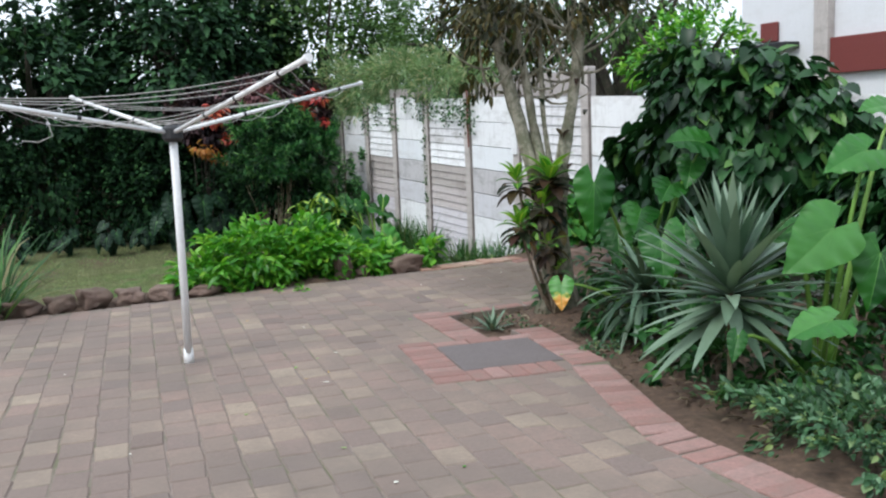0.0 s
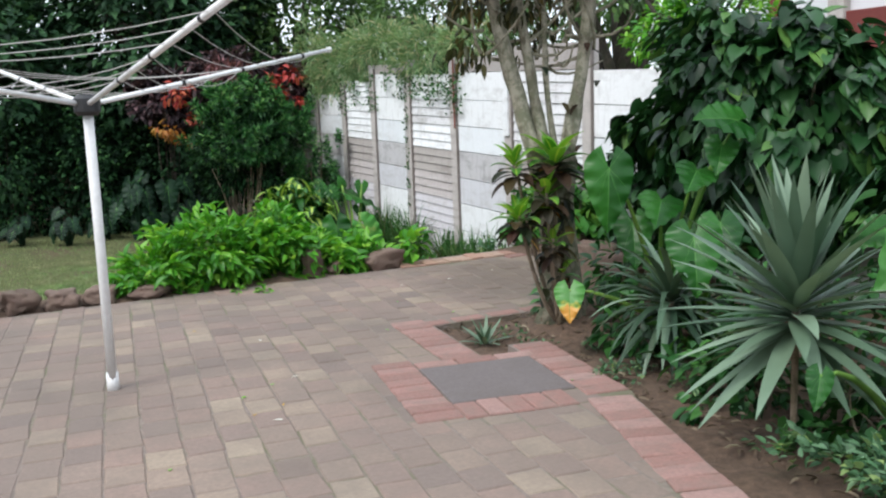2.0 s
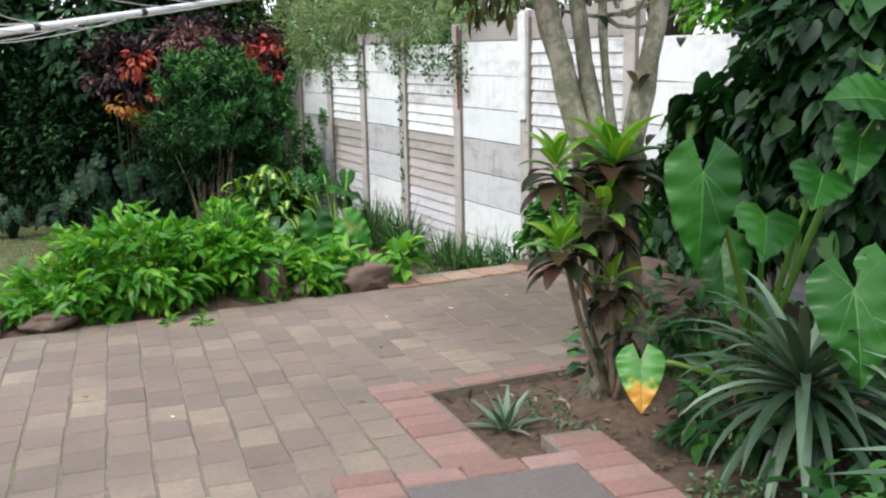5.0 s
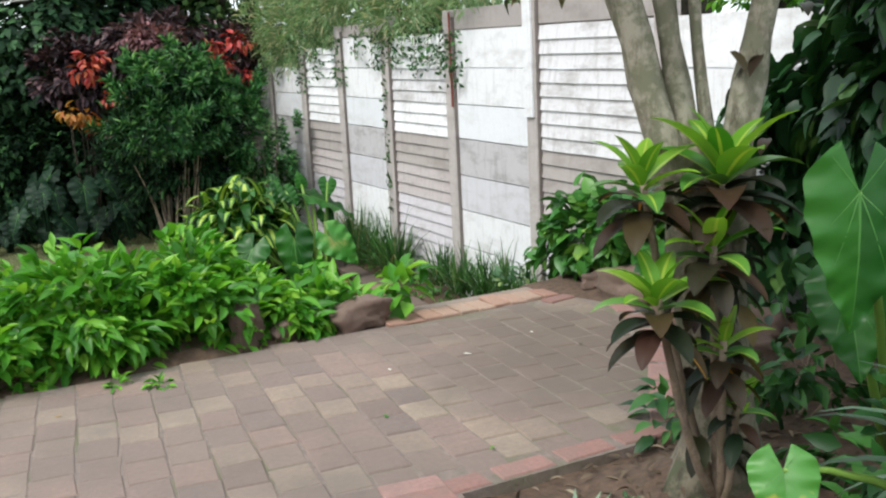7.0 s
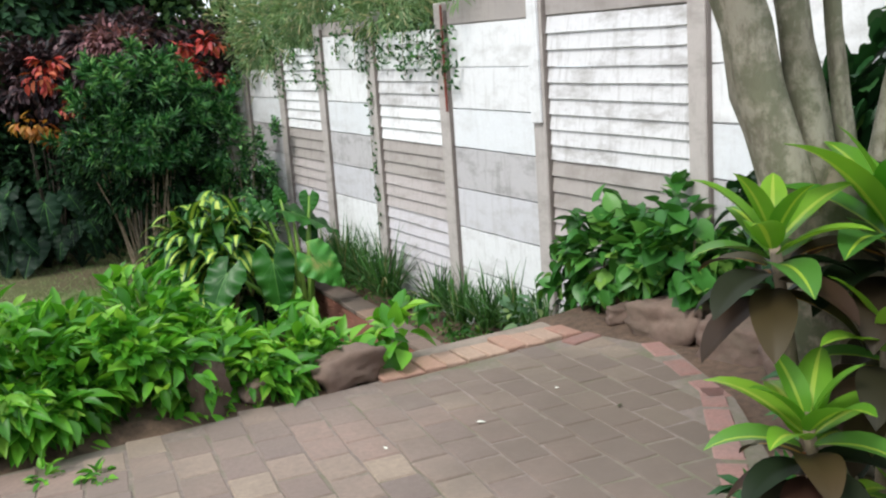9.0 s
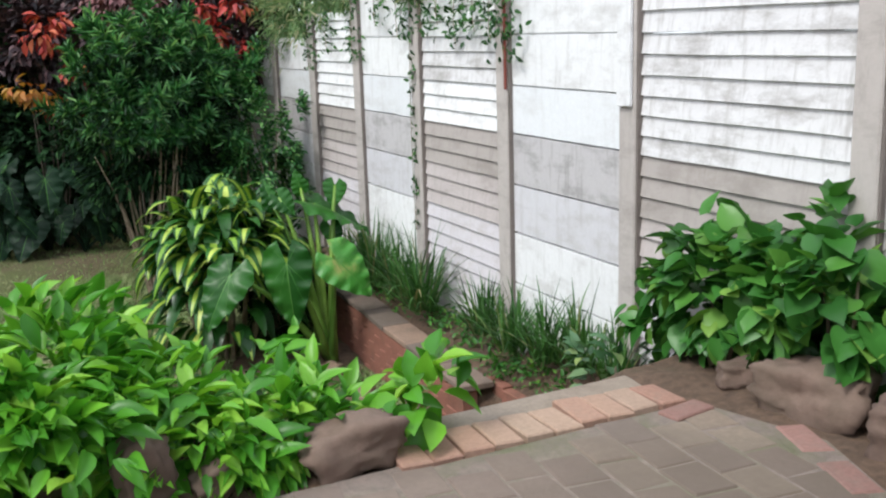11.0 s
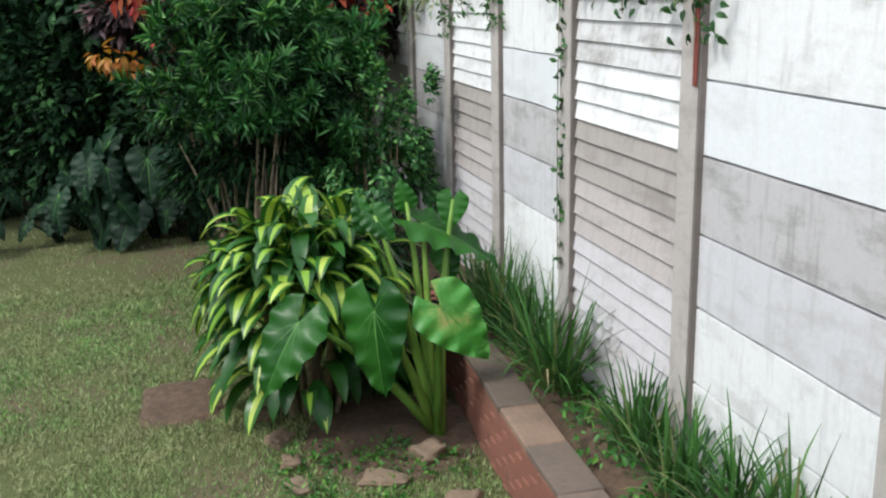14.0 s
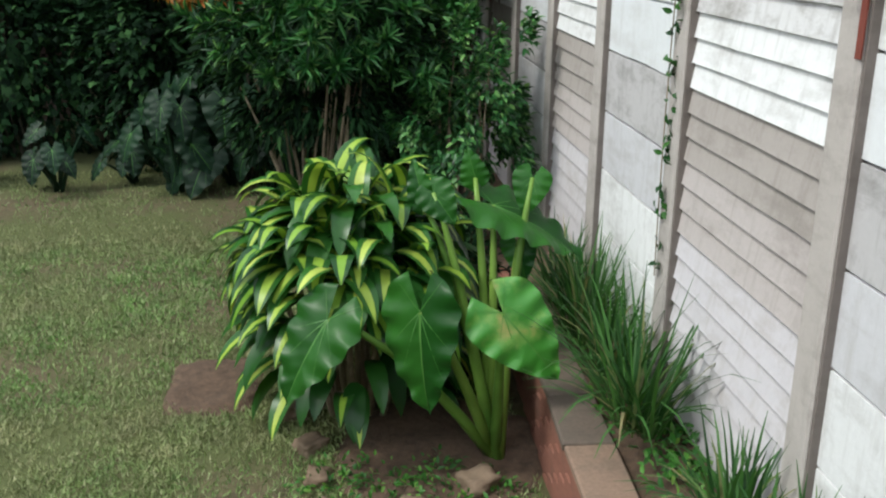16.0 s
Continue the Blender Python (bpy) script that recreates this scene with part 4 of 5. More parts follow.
def bed_fill():
    # Plants at (1.3, 1.2) and (1.25, 0.55) are added to darken beneath the agave.
    for x, y, rx, ry, h in ((1.75, 2.45, 0.3, 0.3, 0.22), (1.5, 2.25, 0.2, 0.2, 0.14), (2.2, 1.9, 0.4, 0.5, 0.35), (2.3, 1.0, 0.4, 0.6, 0.35), (1.75, 0.8, 0.3, 0.3, 0.2), (1.3, 1.2, 0.34, 0.35, 0.2), (1.25, 0.55, 0.36, 0.35, 0.22), (1.5, 1.6, 0.3, 0.3, 0.2), (2.2, 3.2, 0.35, 0.35, 0.3), (1.7, 3.3, 0.2, 0.2, 0.14)):
        shrub("bed_plant", "low dark green leafy plant in the planting bed", (x, y, -0.04), int(1300 * rx * (ry + 0.3)), (0, 0, h * 0.6), (rx, ry, h), 0.1, 0.55, L_DEEP, "low dark plants in the bed", stems=4, clumps=26, spread=0.35, fill=0.3, droop=0.4, stem_r=0.006)
    for k in range(30):
        x, y = random.uniform(0.75, 1.5), random.uniform(0.95, 3.1)
        if inside(x, y, PATIO_EDGE) or (x - 0.8) * 0.5 + 1.0 > y + 0.6:
            continue
        shrub("weed", "tiny light green weed on the bed soil", (x, y, -0.045), 26, (0, 0, 0.03), (0.07, 0.07, 0.03), 0.03, 0.5, L_LIGHT, "weeds in the bed", stems=0, clumps=6, spread=0.5, fill=0.2, droop=0.0)


def shrub(name, label, place, n, centre, radii, length, width, mat, group="", stems=8, clumps=40, spread=0.28, fill=0.5, droop=0.3, lite=False, stem_mat=None, stem_r=0.012, low=-1.0, category="shrub", stem_spread=0.6, stem_top=(-0.2, 0.5)):
    s = thing(name, place, label, category, group)
    c, r = np.array(centre), np.array(radii)
    for k in range(stems):
        a = 2 * math.pi * k / max(stems, 1) + random.uniform(-0.3, 0.3)
        e = (c[0] + math.cos(a) * r[0] * stem_spread * random.random(), c[1] + math.sin(a) * r[1] * stem_spread * random.random(), c[2] + r[2] * random.uniform(*stem_top))
        b = (math.cos(a) * 0.08 * r[0], math.sin(a) * 0.08 * r[1], -0.03)
        part("stem", tube_bm(curve_points(b, e, (random.uniform(-0.06, 0.06), random.uniform(-0.06, 0.06), 0), 6), [stem_r * (1.2 - 0.16 * i) for i in range(6)], 7), stem_mat or TWIG, s)
    foliage("crown", n, centre, radii, length, width, mat, s, "", clumps, spread, fill, droop, lite, low)
    return s


# climbing mass on the fence beside the patio
bed_fill()
shrub("climber", "dense dark green climber hanging over the slab wall", (3.1, 2.95, -0.03), 7200, (-0.1, -0.1, 1.2), (0.42, 1.1, 0.8), 0.13, 0.75, L_CLIMB, stems=6, clumps=110, spread=0.24, fill=0.5, droop=1.1, lite="heart")
shrub("climber", "dense dark green climber hanging over the slab wall", (3.15, 0.55, -0.03), 3800, (-0.1, -0.1, 0.7), (0.45, 1.4, 0.52), 0.13, 0.75, L_CLIMB, stems=6, clumps=80, spread=0.26, fill=0.5, droop=1.1, lite="heart")
shrub("climber", "leafy creeper climbing the slab wall behind the tree", (3.12, 4.25, -0.03), 520, (-0.02, 0, 0.5), (0.16, 0.5, 0.55), 0.11, 0.8, L_CLIMB, stems=3, clumps=30, spread=0.3, fill=0.3, droop=1.0, lite="heart")
# heart-leaved creeper at the fence beyond the rocks
shrub("creeper", "heart-leaved green creeper growing up the slab wall", (3.04, 5.62, -0.03), 700, (0, 0, 0.27), (0.22, 0.42, 0.32), 0.105, 0.9, L_HEART, stems=5, clumps=34, spread=0.34, fill=0.3, droop=0.35, lite="heart")
shrub("creeper", "heart-leaved green creeper growing up the slab wall", (3.06, 5.05, -0.03), 560, (0.02, 0, 0.34), (0.2, 0.36, 0.4), 0.105, 0.9, L_HEART, stems=4, clumps=26, spread=0.34, fill=0.3, droop=0.35, lite="heart")
shrub("creeper", "small light green creeper at the end of the brick edging", (2.86, 6.05, -0.3), 120, (0, 0, 0.1), (0.14, 0.22, 0.2), 0.09, 0.6, L_LIGHT, stems=2, clumps=12, spread=0.3, fill=0.3)
# low herbs at the near right edge
shrub("ground_cover", "low light green ground cover with small leaves at the patio edge", (0.95, -0.12, -0.04), 4000, (0, 0, 0.1), (0.48, 0.58, 0.18), 0.047, 0.6, L_LIGHT, stems=6, clumps=80, spread=0.22, fill=0.2, droop=0.0, stem_r=0.004)
shrub("ground_cover", "low light green ground cover with small leaves at the patio edge", (0.98, -1.0, -0.04), 2400, (0, 0, 0.12), (0.5, 0.6, 0.2), 0.06, 0.6, L_LIGHT, stems=6, clumps=80, spread=0.22, fill=0.2, droop=0.0, stem_r=0.004)

# bright hedge plant behind the rocks
for k, (x, y, z, rx, ry, rz, n) in enumerate(((-0.55, 5.78, 0.08, 0.44, 0.36, 0.25, 560), (-0.08, 5.85, 0.2, 0.44, 0.44, 0.36, 900), (0.42, 5.88, 0.18, 0.42, 0.44, 0.34, 860), (0.88, 5.82, 0.12, 0.36, 0.36, 0.27, 560), (1.24, 5.72, 0.08, 0.24, 0.26, 0.16, 260))):
    shrub("bedding_shrub", "bright green bushy plant with pointed leaves behind the patio rocks", (x, y, -0.05), int(n * 2.3), (0, 0, z), (rx, ry, rz), 0.112, 0.42, L_HEDGE,
          "bright shrubs behind the rocks", stems=5, clumps=54, spread=0.27, fill=0.5, droop=0.12, low=-0.75, stem_r=0.005, lite="broad")
shrub("bedding_shrub", "small glossy green plant beside the large rock", (1.62, 5.55, -0.03), 46, (0.0, 0, 0.16), (0.14, 0.12, 0.12), 0.13, 0.62, L_HEDGE, stems=3, clumps=8, spread=0.5, fill=0.2, stem_r=0.006, lite="broad")


# ---- variegated dracaena and tall elephant ear on the lawn ----
def dracaena(place):
    d = thing("dracaena", place, "variegated dracaena clump with yellow-striped arching leaves on the lawn", "plant")
    x0, y0, z0 = 0, 0, 0
    heads = []
    for k in range(19):
        a = k * 2.4
        r = 0.44 * math.sqrt((k + 0.4) / 19)
        heads.append((math.cos(a) * r, math.sin(a) * r, 0.38 + 0.8 * math.sqrt(1 - (r / 0.54) ** 2) - 0.1 * random.random()))
    count = 0
    for hx, hy, hz in heads:
        part("stem", tube_bm([(hx * 0.4, hy * 0.4, -0.02), (hx * 0.7, hy * 0.7, hz * 0.5), (hx, hy, hz)], [0.018, 0.016, 0.012], 7), TWIG, d)
        for i in range(12):
            if count >= 230:
                break
            az = i * 2.39996 + hx * 9
            el = -0.1 + 1.45 * i / 12
            way = (math.cos(az) * math.cos(el) + hx * 0.7, math.sin(az) * math.cos(el) + hy * 0.7, math.sin(el))
            V, F, M = blade_arrays((hx, hy, hz - 0.1 + 0.01 * i), way, random.uniform(0.34, 0.44), random.uniform(0.095, 0.125), random.uniform(1.5, 2.5), 8, 0.18, 3, oval=True, mid=0.42)
            tri_mesh("leaf", V, F, [L_STRIPE_G, L_STRIPE_Y], d, idx=M, smooth=True)
            count += 1
    for plain, amount in ((False, 90), (True, 110)):
        specs = []
        for k in range(amount):
            a, u = random.uniform(0, 2 * math.pi), random.random() ** 0.8
            z = 0.2 + 0.98 * u
            r = 0.46 * math.sqrt(max(0.05, 1 - (max(u - 0.3, 0) * 1.25) ** 2)) * random.uniform(0.6, 0.95)
            el = random.uniform(-0.3, 0.8)
            specs.append(((math.cos(a) * r, math.sin(a) * r, z), (math.cos(a) * math.cos(el), math.sin(a) * math.cos(el), math.sin(el)), random.uniform(0.3, 0.42), random.uniform(0.09, 0.115), random.uniform(1.4, 2.2)))
        blades("foliage", specs, [L_STRIPE_G, L_STRIPE_G if plain else L_STRIPE_Y], d, "plain green leaves" if plain else "", cols=3, kind="stuff", oval=True, mid=0.36)
    return d


dracaena((1.97, 9.72, lawn_z(1.97, 9.72)))
soil_patch("bare_soil", "bare red-brown soil around the elephant ear", 1.8, 2.9, 8.7, 9.9, lambda x, y: lawn_z(x, y) + 0.02 - 0.06 * smooth01((((x - 2.35) / 0.55) ** 2 + ((y - 9.25) / 0.55) ** 2 - 0.6) / 0.8), 0.06)
F1, F2 = (-0.35, -0.8, 0.5), (-0.2, -0.9, 0.3)
taro_plant((2.62, 9.2, -0.94), [
    ((2.58, 8.9, -0.06), (2.82, 8.78, -0.33), (-0.3, -0.7, 0.65), 1.0, L_SCORCHED),
    ((2.23, 8.95, -0.06), (2.22, 8.86, -0.53), (-0.5, -0.8, 0.3), 0.8, None),
    ((1.84, 9.0, -0.1), (1.6, 8.92, -0.44), (-0.6, -0.75, 0.3), 0.85, None),
    ((2.62, 9.42, 0.28), (3.1, 9.36, 0.09), (0.1, -0.35, 0.9), 0.8, None),
    ((2.81, 9.45, 0.4), (2.76, 9.38, 0.24), F2, 1.1, None),
    ((2.54, 9.47, 0.4), (2.5, 9.46, 0.54), F2, 1.0, None),
    ((2.74, 9.4, 0.1), (2.77, 9.33, -0.07), F2, 1.0, None),
    ((2.29, 9.42, 0.31), (2.24, 9.44, 0.5), F2, 0.75, None),
    ((2.33, 9.36, 0.36), (2.42, 9.28, 0.23), F2, 1.1, None)],
    "tall elephant ear with ribbed leaves and thick pale stalks", stalk=0.026, wave=0.035)


# ---- grass clumps along the fence ----
def grass_clump(place, n, length, spread, label, mat=L_GRASS, width=0.014, base=0.05):
    g = thing("grass_clump", place, label, "plant", "grass clumps along the wall")
    for k in range(5):
        V, F, o = [], [], 0
        ca, cr = k * 2.5, 0.0 if k == 0 else base * 1.3
        for i in range(n // 5):
            az = random.uniform(0, 2 * math.pi)
            el = random.uniform(0.75, 1.5)
            r = random.random() * base
            p0 = (math.cos(ca) * cr + math.cos(az) * r, math.sin(ca) * cr + math.sin(az) * r, -0.01)
            way = (math.cos(az) * math.cos(el) * spread, math.sin(az) * math.cos(el) * spread, math.sin(el))
            v, f, m = blade_arrays(p0, way, length * random.uniform(0.55, 1.1), width, random.uniform(0.3, 1.5), 5)
            V += v
            F += [tuple(j + o for j in q) for q in f]
            o += len(v)
        tri_mesh("tuft", V, F, mat, g, smooth=True)


for x, y, z, n, ln in ((3.08, 8.52, -0.42, 95, 0.66), (3.12, 8.95, -0.4, 80, 0.55), (3.15, 7.75, -0.42, 90, 0.42), (3.12, 7.36, -0.42, 60, 0.44), (3.14, 7.02, -0.4, 70, 0.46), (3.16, 6.72, -0.38, 60, 0.5), (3.16, 6.42, -0.38, 45, 0.42), (3.1, 9.4, -0.4, 120, 0.6), (3.12, 9.9, -0.4, 100, 0.5)):
    grass_clump((x, y, z), int(n * 1.35), ln, 0.75 if ln > 0.7 else 1.0, "clump of thin dark green grass-like blades by the slab wall")

for k in range(30):
    x, y = random.uniform(3.08, 3.24), random.uniform(6.3, 9.6)
    shrub("weed", "small green weed on the soil strip by the wall", (x, y, cap_z(max(y, 7.4)) + (0.02 if y > 7.4 else 0.03)), 60, (0, 0, 0.05), (0.13, 0.2, 0.07), 0.045, 0.5, L_HEART, "weeds by the wall", stems=0, clumps=12, spread=0.4, fill=0.2, droop=0.0)
for k in range(34):
    x, y = random.uniform(-2.0, 2.4), random.uniform(0.0, 5.2)
    if inside(x, y, PATIO_EDGE):
        V, F, M = blade_arrays((0, 0, 0), (math.cos(k), math.sin(k), 0.05), random.uniform(0.015, 0.045), random.uniform(0.008, 0.02), 0.1, 4)
        lf = tri_mesh("fallen_leaf", V, F, [L_YELLOW, L_DRY, L_HEDGE, L_STALK][k % 4] if k % 3 else PETAL, smooth=True)
        lf.location = (x, y, 0.006)
        tagged(lf, "small pale fallen petal on the paving" if k % 3 == 0 else "small fallen leaf on the paving", "fallen leaf", "fallen leaves")

def litter():
    P = np.column_stack((rng.uniform(0.75, 2.6, 1500), rng.uniform(-0.6, 3.5, 1500), np.zeros(1500)))
    keep = [not inside(p[0], p[1], PATIO_EDGE) for p in P]
    P = P[keep]
    n = len(P)
    P[:, 2] = [-0.03 + 0.05 * smooth01((p[0] - 2.2) / 0.8) + 0.2 * math.exp(-(((p[0] - 1.42) / 0.26) ** 2 + ((p[1] - 2.84) / 0.24) ** 2)) for p in P]
    P[:, 2] += 0.008 * rng.random(n)
    D = np.column_stack((rng.normal(size=(n, 2)), rng.normal(0, 0.15, n)))
    o = leaf_cloud("leaf_litter", P, D, np.tile((0, 0, 1.0), (n, 1)) + rng.normal(size=(n, 3)) * 0.25, 0.03 + 0.045 * rng.random(n), 0.018, L_LITTER, None, "dry brown and grey leaf litter on the bed soil", "stuff")
    tagged(o, category="leaf litter")


litter()
for k in range(16):
    x, y = random.uniform(1.75, 2.7), random.uniform(8.45, 9.1)
    shrub("weed", "small dark green weed on the bare soil by the low wall", (x, y, lawn_z(x, y)), 70, (0, 0, 0.03), (0.14, 0.12, 0.045), 0.035, 0.5, L_HEART, "weeds on the bare soil", stems=0, clumps=12, spread=0.5, fill=0.2, droop=0.0)

for x, y, r in ((0.16, 5.09, 0.07), (-0.02, 5.2, 0.06)):
    shrub("weed", "small bright green weed growing between the pavers", (x, y, -0.01), 30, (0, 0, 0.02), (r, r, 0.02), 0.05, 0.45, L_HEDGE, "weeds on the paving", stems=0, clumps=6, spread=0.5, fill=0.2, droop=0.0, lite="broad")

# strappy plant at the far left of the patio
grass_clump((-2.35, 5.55, -0.03), 75, 1.05, 1.3, "strappy light green plant at the patio edge", L_GRASS, 0.028, 0.08)

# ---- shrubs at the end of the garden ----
# Inner crown in near-black leaves paints the bush's inner shade behind the whorls.
bush = shrub("bush", "tall bushy shrub with narrow green leaves and bare pale stems", (1.75, 11.5, lawn_z(1.75, 11.5)), 5200, (0.1, 0, 1.55), (0.66, 0.55, 0.78), 0.1, 0.3, L_SHADED, stems=20, clumps=110, spread=0.2, fill=0.5, droop=0.1, stem_r=0.015, stem_spread=0.9, low=-0.6, stem_top=(-0.5, 0.1))
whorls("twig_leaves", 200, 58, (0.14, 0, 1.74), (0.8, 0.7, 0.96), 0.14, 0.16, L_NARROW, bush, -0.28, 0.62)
shrub("bush", "small-leaved green shrub against the slab wall", (2.78, 11.3, lawn_z(2.78, 11.3)), 8500, (0, 0, 1.2), (0.46, 0.55, 0.92), 0.06, 0.5, L_NARROW, stems=9, clumps=62, spread=0.17, fill=0.3)
# Added filler: its near-black leaves stand in for the shaded gap there.
shrub("bush", "small-leaved shrub added to fill the dark gap behind the elephant ear", (2.4, 9.95, lawn_z(2.4, 9.95)), 2600, (0, 0, 0.5), (0.42, 0.35, 0.5), 0.07, 0.4, L_SHADED, stems=5, clumps=40, spread=0.3)
for k, (x, y, zc, rx, ry, rz) in enumerate(((1.15, 13.6, 2.15, 0.5, 0.5, 0.5), (2.0, 12.9, 2.6, 0.6, 0.5, 0.35), (2.9, 12.7, 2.3, 0.45, 0.45, 0.5))):
    s = shrub("red_leaf_bush", "purple-leaved bush with bright red and orange leaf tufts", (x, y, lawn_z(x, y)), 2600, (0, 0, zc), (rx, ry, rz), 0.13, 0.5, L_PURPLE, "red-tipped bushes", stems=7, clumps=45, spread=0.28, stem_mat=DARKBARK)
RED_TUFTS = [(1.12, 12.2, 1.84, 0), (0.85, 12.2, 1.25, 1), (1.2, 12.2, 1.08, 0), (2.87, 12.2, 2.0, 0), (2.94, 12.2, 1.54, 0), (2.6, 12.2, 1.7, 0), (1.25, 12.2, 1.4, 0), (1.0, 12.2, 1.16, 1), (2.5, 12.2, 1.95, 0), (1.05, 12.2, 1.7, 0)]
t = thing("leaf_tuft", (1.85, 12.2, 2.0), "fine dusky pink-purple leaves at the top of the bush", "flower", "red tufts")
foliage("leaves", 420, (0, 0, 0), (0.34, 0.25, 0.2), 0.1, 0.4, L_DUSKY, t, clumps=26, spread=0.4, fill=0.2, droop=0.5)
for x, y, z, o in RED_TUFTS:
    t = thing("leaf_tuft", (x, y, z), "cluster of orange leaves on the bush" if o else "cluster of bright red leaves on the bush", "flower", "red tufts")
    foliage("leaves", 46, (0, 0, -0.03), (0.14, 0.13, 0.09), 0.11, 0.5, L_ORANGE if o else L_RED, t, clumps=6, spread=0.6, fill=0.2, droop=0.9)

for k, (x, y, big) in enumerate(((-3.3, 13.5, 0.7), (-2.6, 13.75, 0.6), (-1.9, 13.45, 0.75), (-1.15, 13.7, 0.65), (-0.5, 13.45, 0.8), (0.1, 13.6, 0.9), (0.55, 13.3, 1.15), (0.98, 13.5, 1.35), (1.35, 13.3, 0.9))):
    z = lawn_z(x, y)
    lv = []
    for i in range(8):
        a = math.pi * (0.95 + 1.1 * i / 8) + random.uniform(-0.25, 0.25)
        r, h = random.uniform(0.08, 0.36) * big, random.uniform(0.24, 0.72) * big
        ln = random.uniform(0.24, 0.36) * big
        j = (x + math.cos(a) * r, y + math.sin(a) * r, z + h)
        tp = (j[0] + math.cos(a) * ln * random.uniform(0.2, 0.9), j[1] + math.sin(a) * ln * 0.4, j[2] - ln * random.uniform(0.5, 0.95))
        lv.append((j, tp, (math.cos(a) * 0.5, math.sin(a) * 0.7 - 0.3, random.uniform(0.2, 0.9)), random.uniform(0.85, 1.1), None))
    taro_plant((x, y, z), lv, "blue-green elephant ear at the end of the lawn, shade put into its colour", "elephant ears at the end of the lawn", L_FARTARO)


def big_tree(label, place, height, crown_r, n, mat, leaf, trunk_r=0.16, clumps=70, low=-0.8, spread=0.26, fill=0.45, width=0.5):
    t = thing("tree", place, label, "tree")
    top = height * 0.6
    part("trunk", tube_bm(curve_points((0, 0, -0.2), (0.2, 0, top), (0.15, 0, 0), 7), [trunk_r * (1.25 - 0.12 * i) for i in range(7)], 10, wobble=0.2), DARKBARK, t, smooth=True)
    for k in range(9):
        a = k * 2.4
        s = (0.15, 0, top * random.uniform(0.55, 0.95))
        e = (math.cos(a) * crown_r[0] * 0.75, math.sin(a) * crown_r[1] * 0.75, height - crown_r[2] + random.uniform(-0.3, 0.7) * crown_r[2])
        part("limb", tube_bm(curve_points(s, e, (0, 0, 0.2), 6), [trunk_r * (0.5 - 0.08 * i) for i in range(6)], 7), DARKBARK, t)
    foliage("crown", n, (0.1, 0, height - crown_r[2]), crown_r, leaf, width, mat, t, "", clumps, spread, fill, 0.4, True, low)


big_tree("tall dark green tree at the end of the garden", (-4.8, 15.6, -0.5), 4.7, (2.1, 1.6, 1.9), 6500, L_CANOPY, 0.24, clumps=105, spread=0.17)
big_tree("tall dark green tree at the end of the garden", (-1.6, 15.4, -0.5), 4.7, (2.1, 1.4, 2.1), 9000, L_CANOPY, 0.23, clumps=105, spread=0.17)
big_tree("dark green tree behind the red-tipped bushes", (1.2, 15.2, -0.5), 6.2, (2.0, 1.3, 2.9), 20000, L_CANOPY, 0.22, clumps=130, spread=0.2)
big_tree("dark green tree overhanging the slab wall", (3.9, 15.4, -0.6), 6.0, (2.0, 1.3, 2.5), 16000, L_MID, 0.16, clumps=140)
big_tree("dark green tree on the lawn's far side", (-7.4, 12.5, -0.6), 4.8, (2.0, 2.4, 2.1), 9000, L_CANOPY, 0.2, clumps=80, spread=0.2)
big_tree("light green tree behind the slab wall", (5.6, 12.0, -0.6), 5.0, (1.8, 1.8, 1.6), 8000, L_MID, 0.12, clumps=70, fill=0.3)
big_tree("light green tree behind the slab wall", (5.2, 7.2, -0.6), 4.6, (1.3, 1.5, 1.0), 3800, L_MID, 0.11, clumps=60, fill=0.3)
big_tree("light green bush above the slab wall", (4.5, 5.0, -0.6), 3.1, (0.6, 0.7, 0.5), 2600, L_HEDGE, 0.1, clumps=50, fill=0.3)
# Their leaf colour holds the shade beneath the tree crowns.
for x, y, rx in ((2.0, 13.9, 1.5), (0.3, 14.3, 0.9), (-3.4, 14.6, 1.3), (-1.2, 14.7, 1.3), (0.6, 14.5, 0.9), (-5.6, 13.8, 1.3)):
    shrub("bush", "dense green bush under the trees, shade put into its leaf colour", (x, y, lawn_z(x, y)), 5200, (0, 0, 1.15), (rx, 0.6, 1.25), 0.11, 0.5, L_SHADED, "dark bushes under the trees", stems=6, clumps=90, spread=0.25, lite=True, stem_mat=DARKBARK)

# pale feathery creeper along the top of the fence
for y, zc, ry, rz, n in ((11.6, 2.0, 0.7, 0.35, 2000), (10.5, 2.15, 0.6, 0.3, 1700), (9.6, 2.2, 0.5, 0.26, 1300), (8.6, 2.05, 0.55, 0.28, 1500), (7.4, 2.1, 0.6, 0.16, 700), (12.6, 2.1, 0.6, 0.5, 1700)):
    shrub("creeper", "pale feathery creeper spilling over the top of the slab wall", (3.36, y, zc - 0.12), int(n * 0.95), (-0.02, 0, 0.12), (0.28, ry, rz * 1.3), 0.11, 0.12, L_PALEVINE, "creepers on the wall top", stems=0, clumps=40, spread=0.3, fill=0.25, droop=0.0)
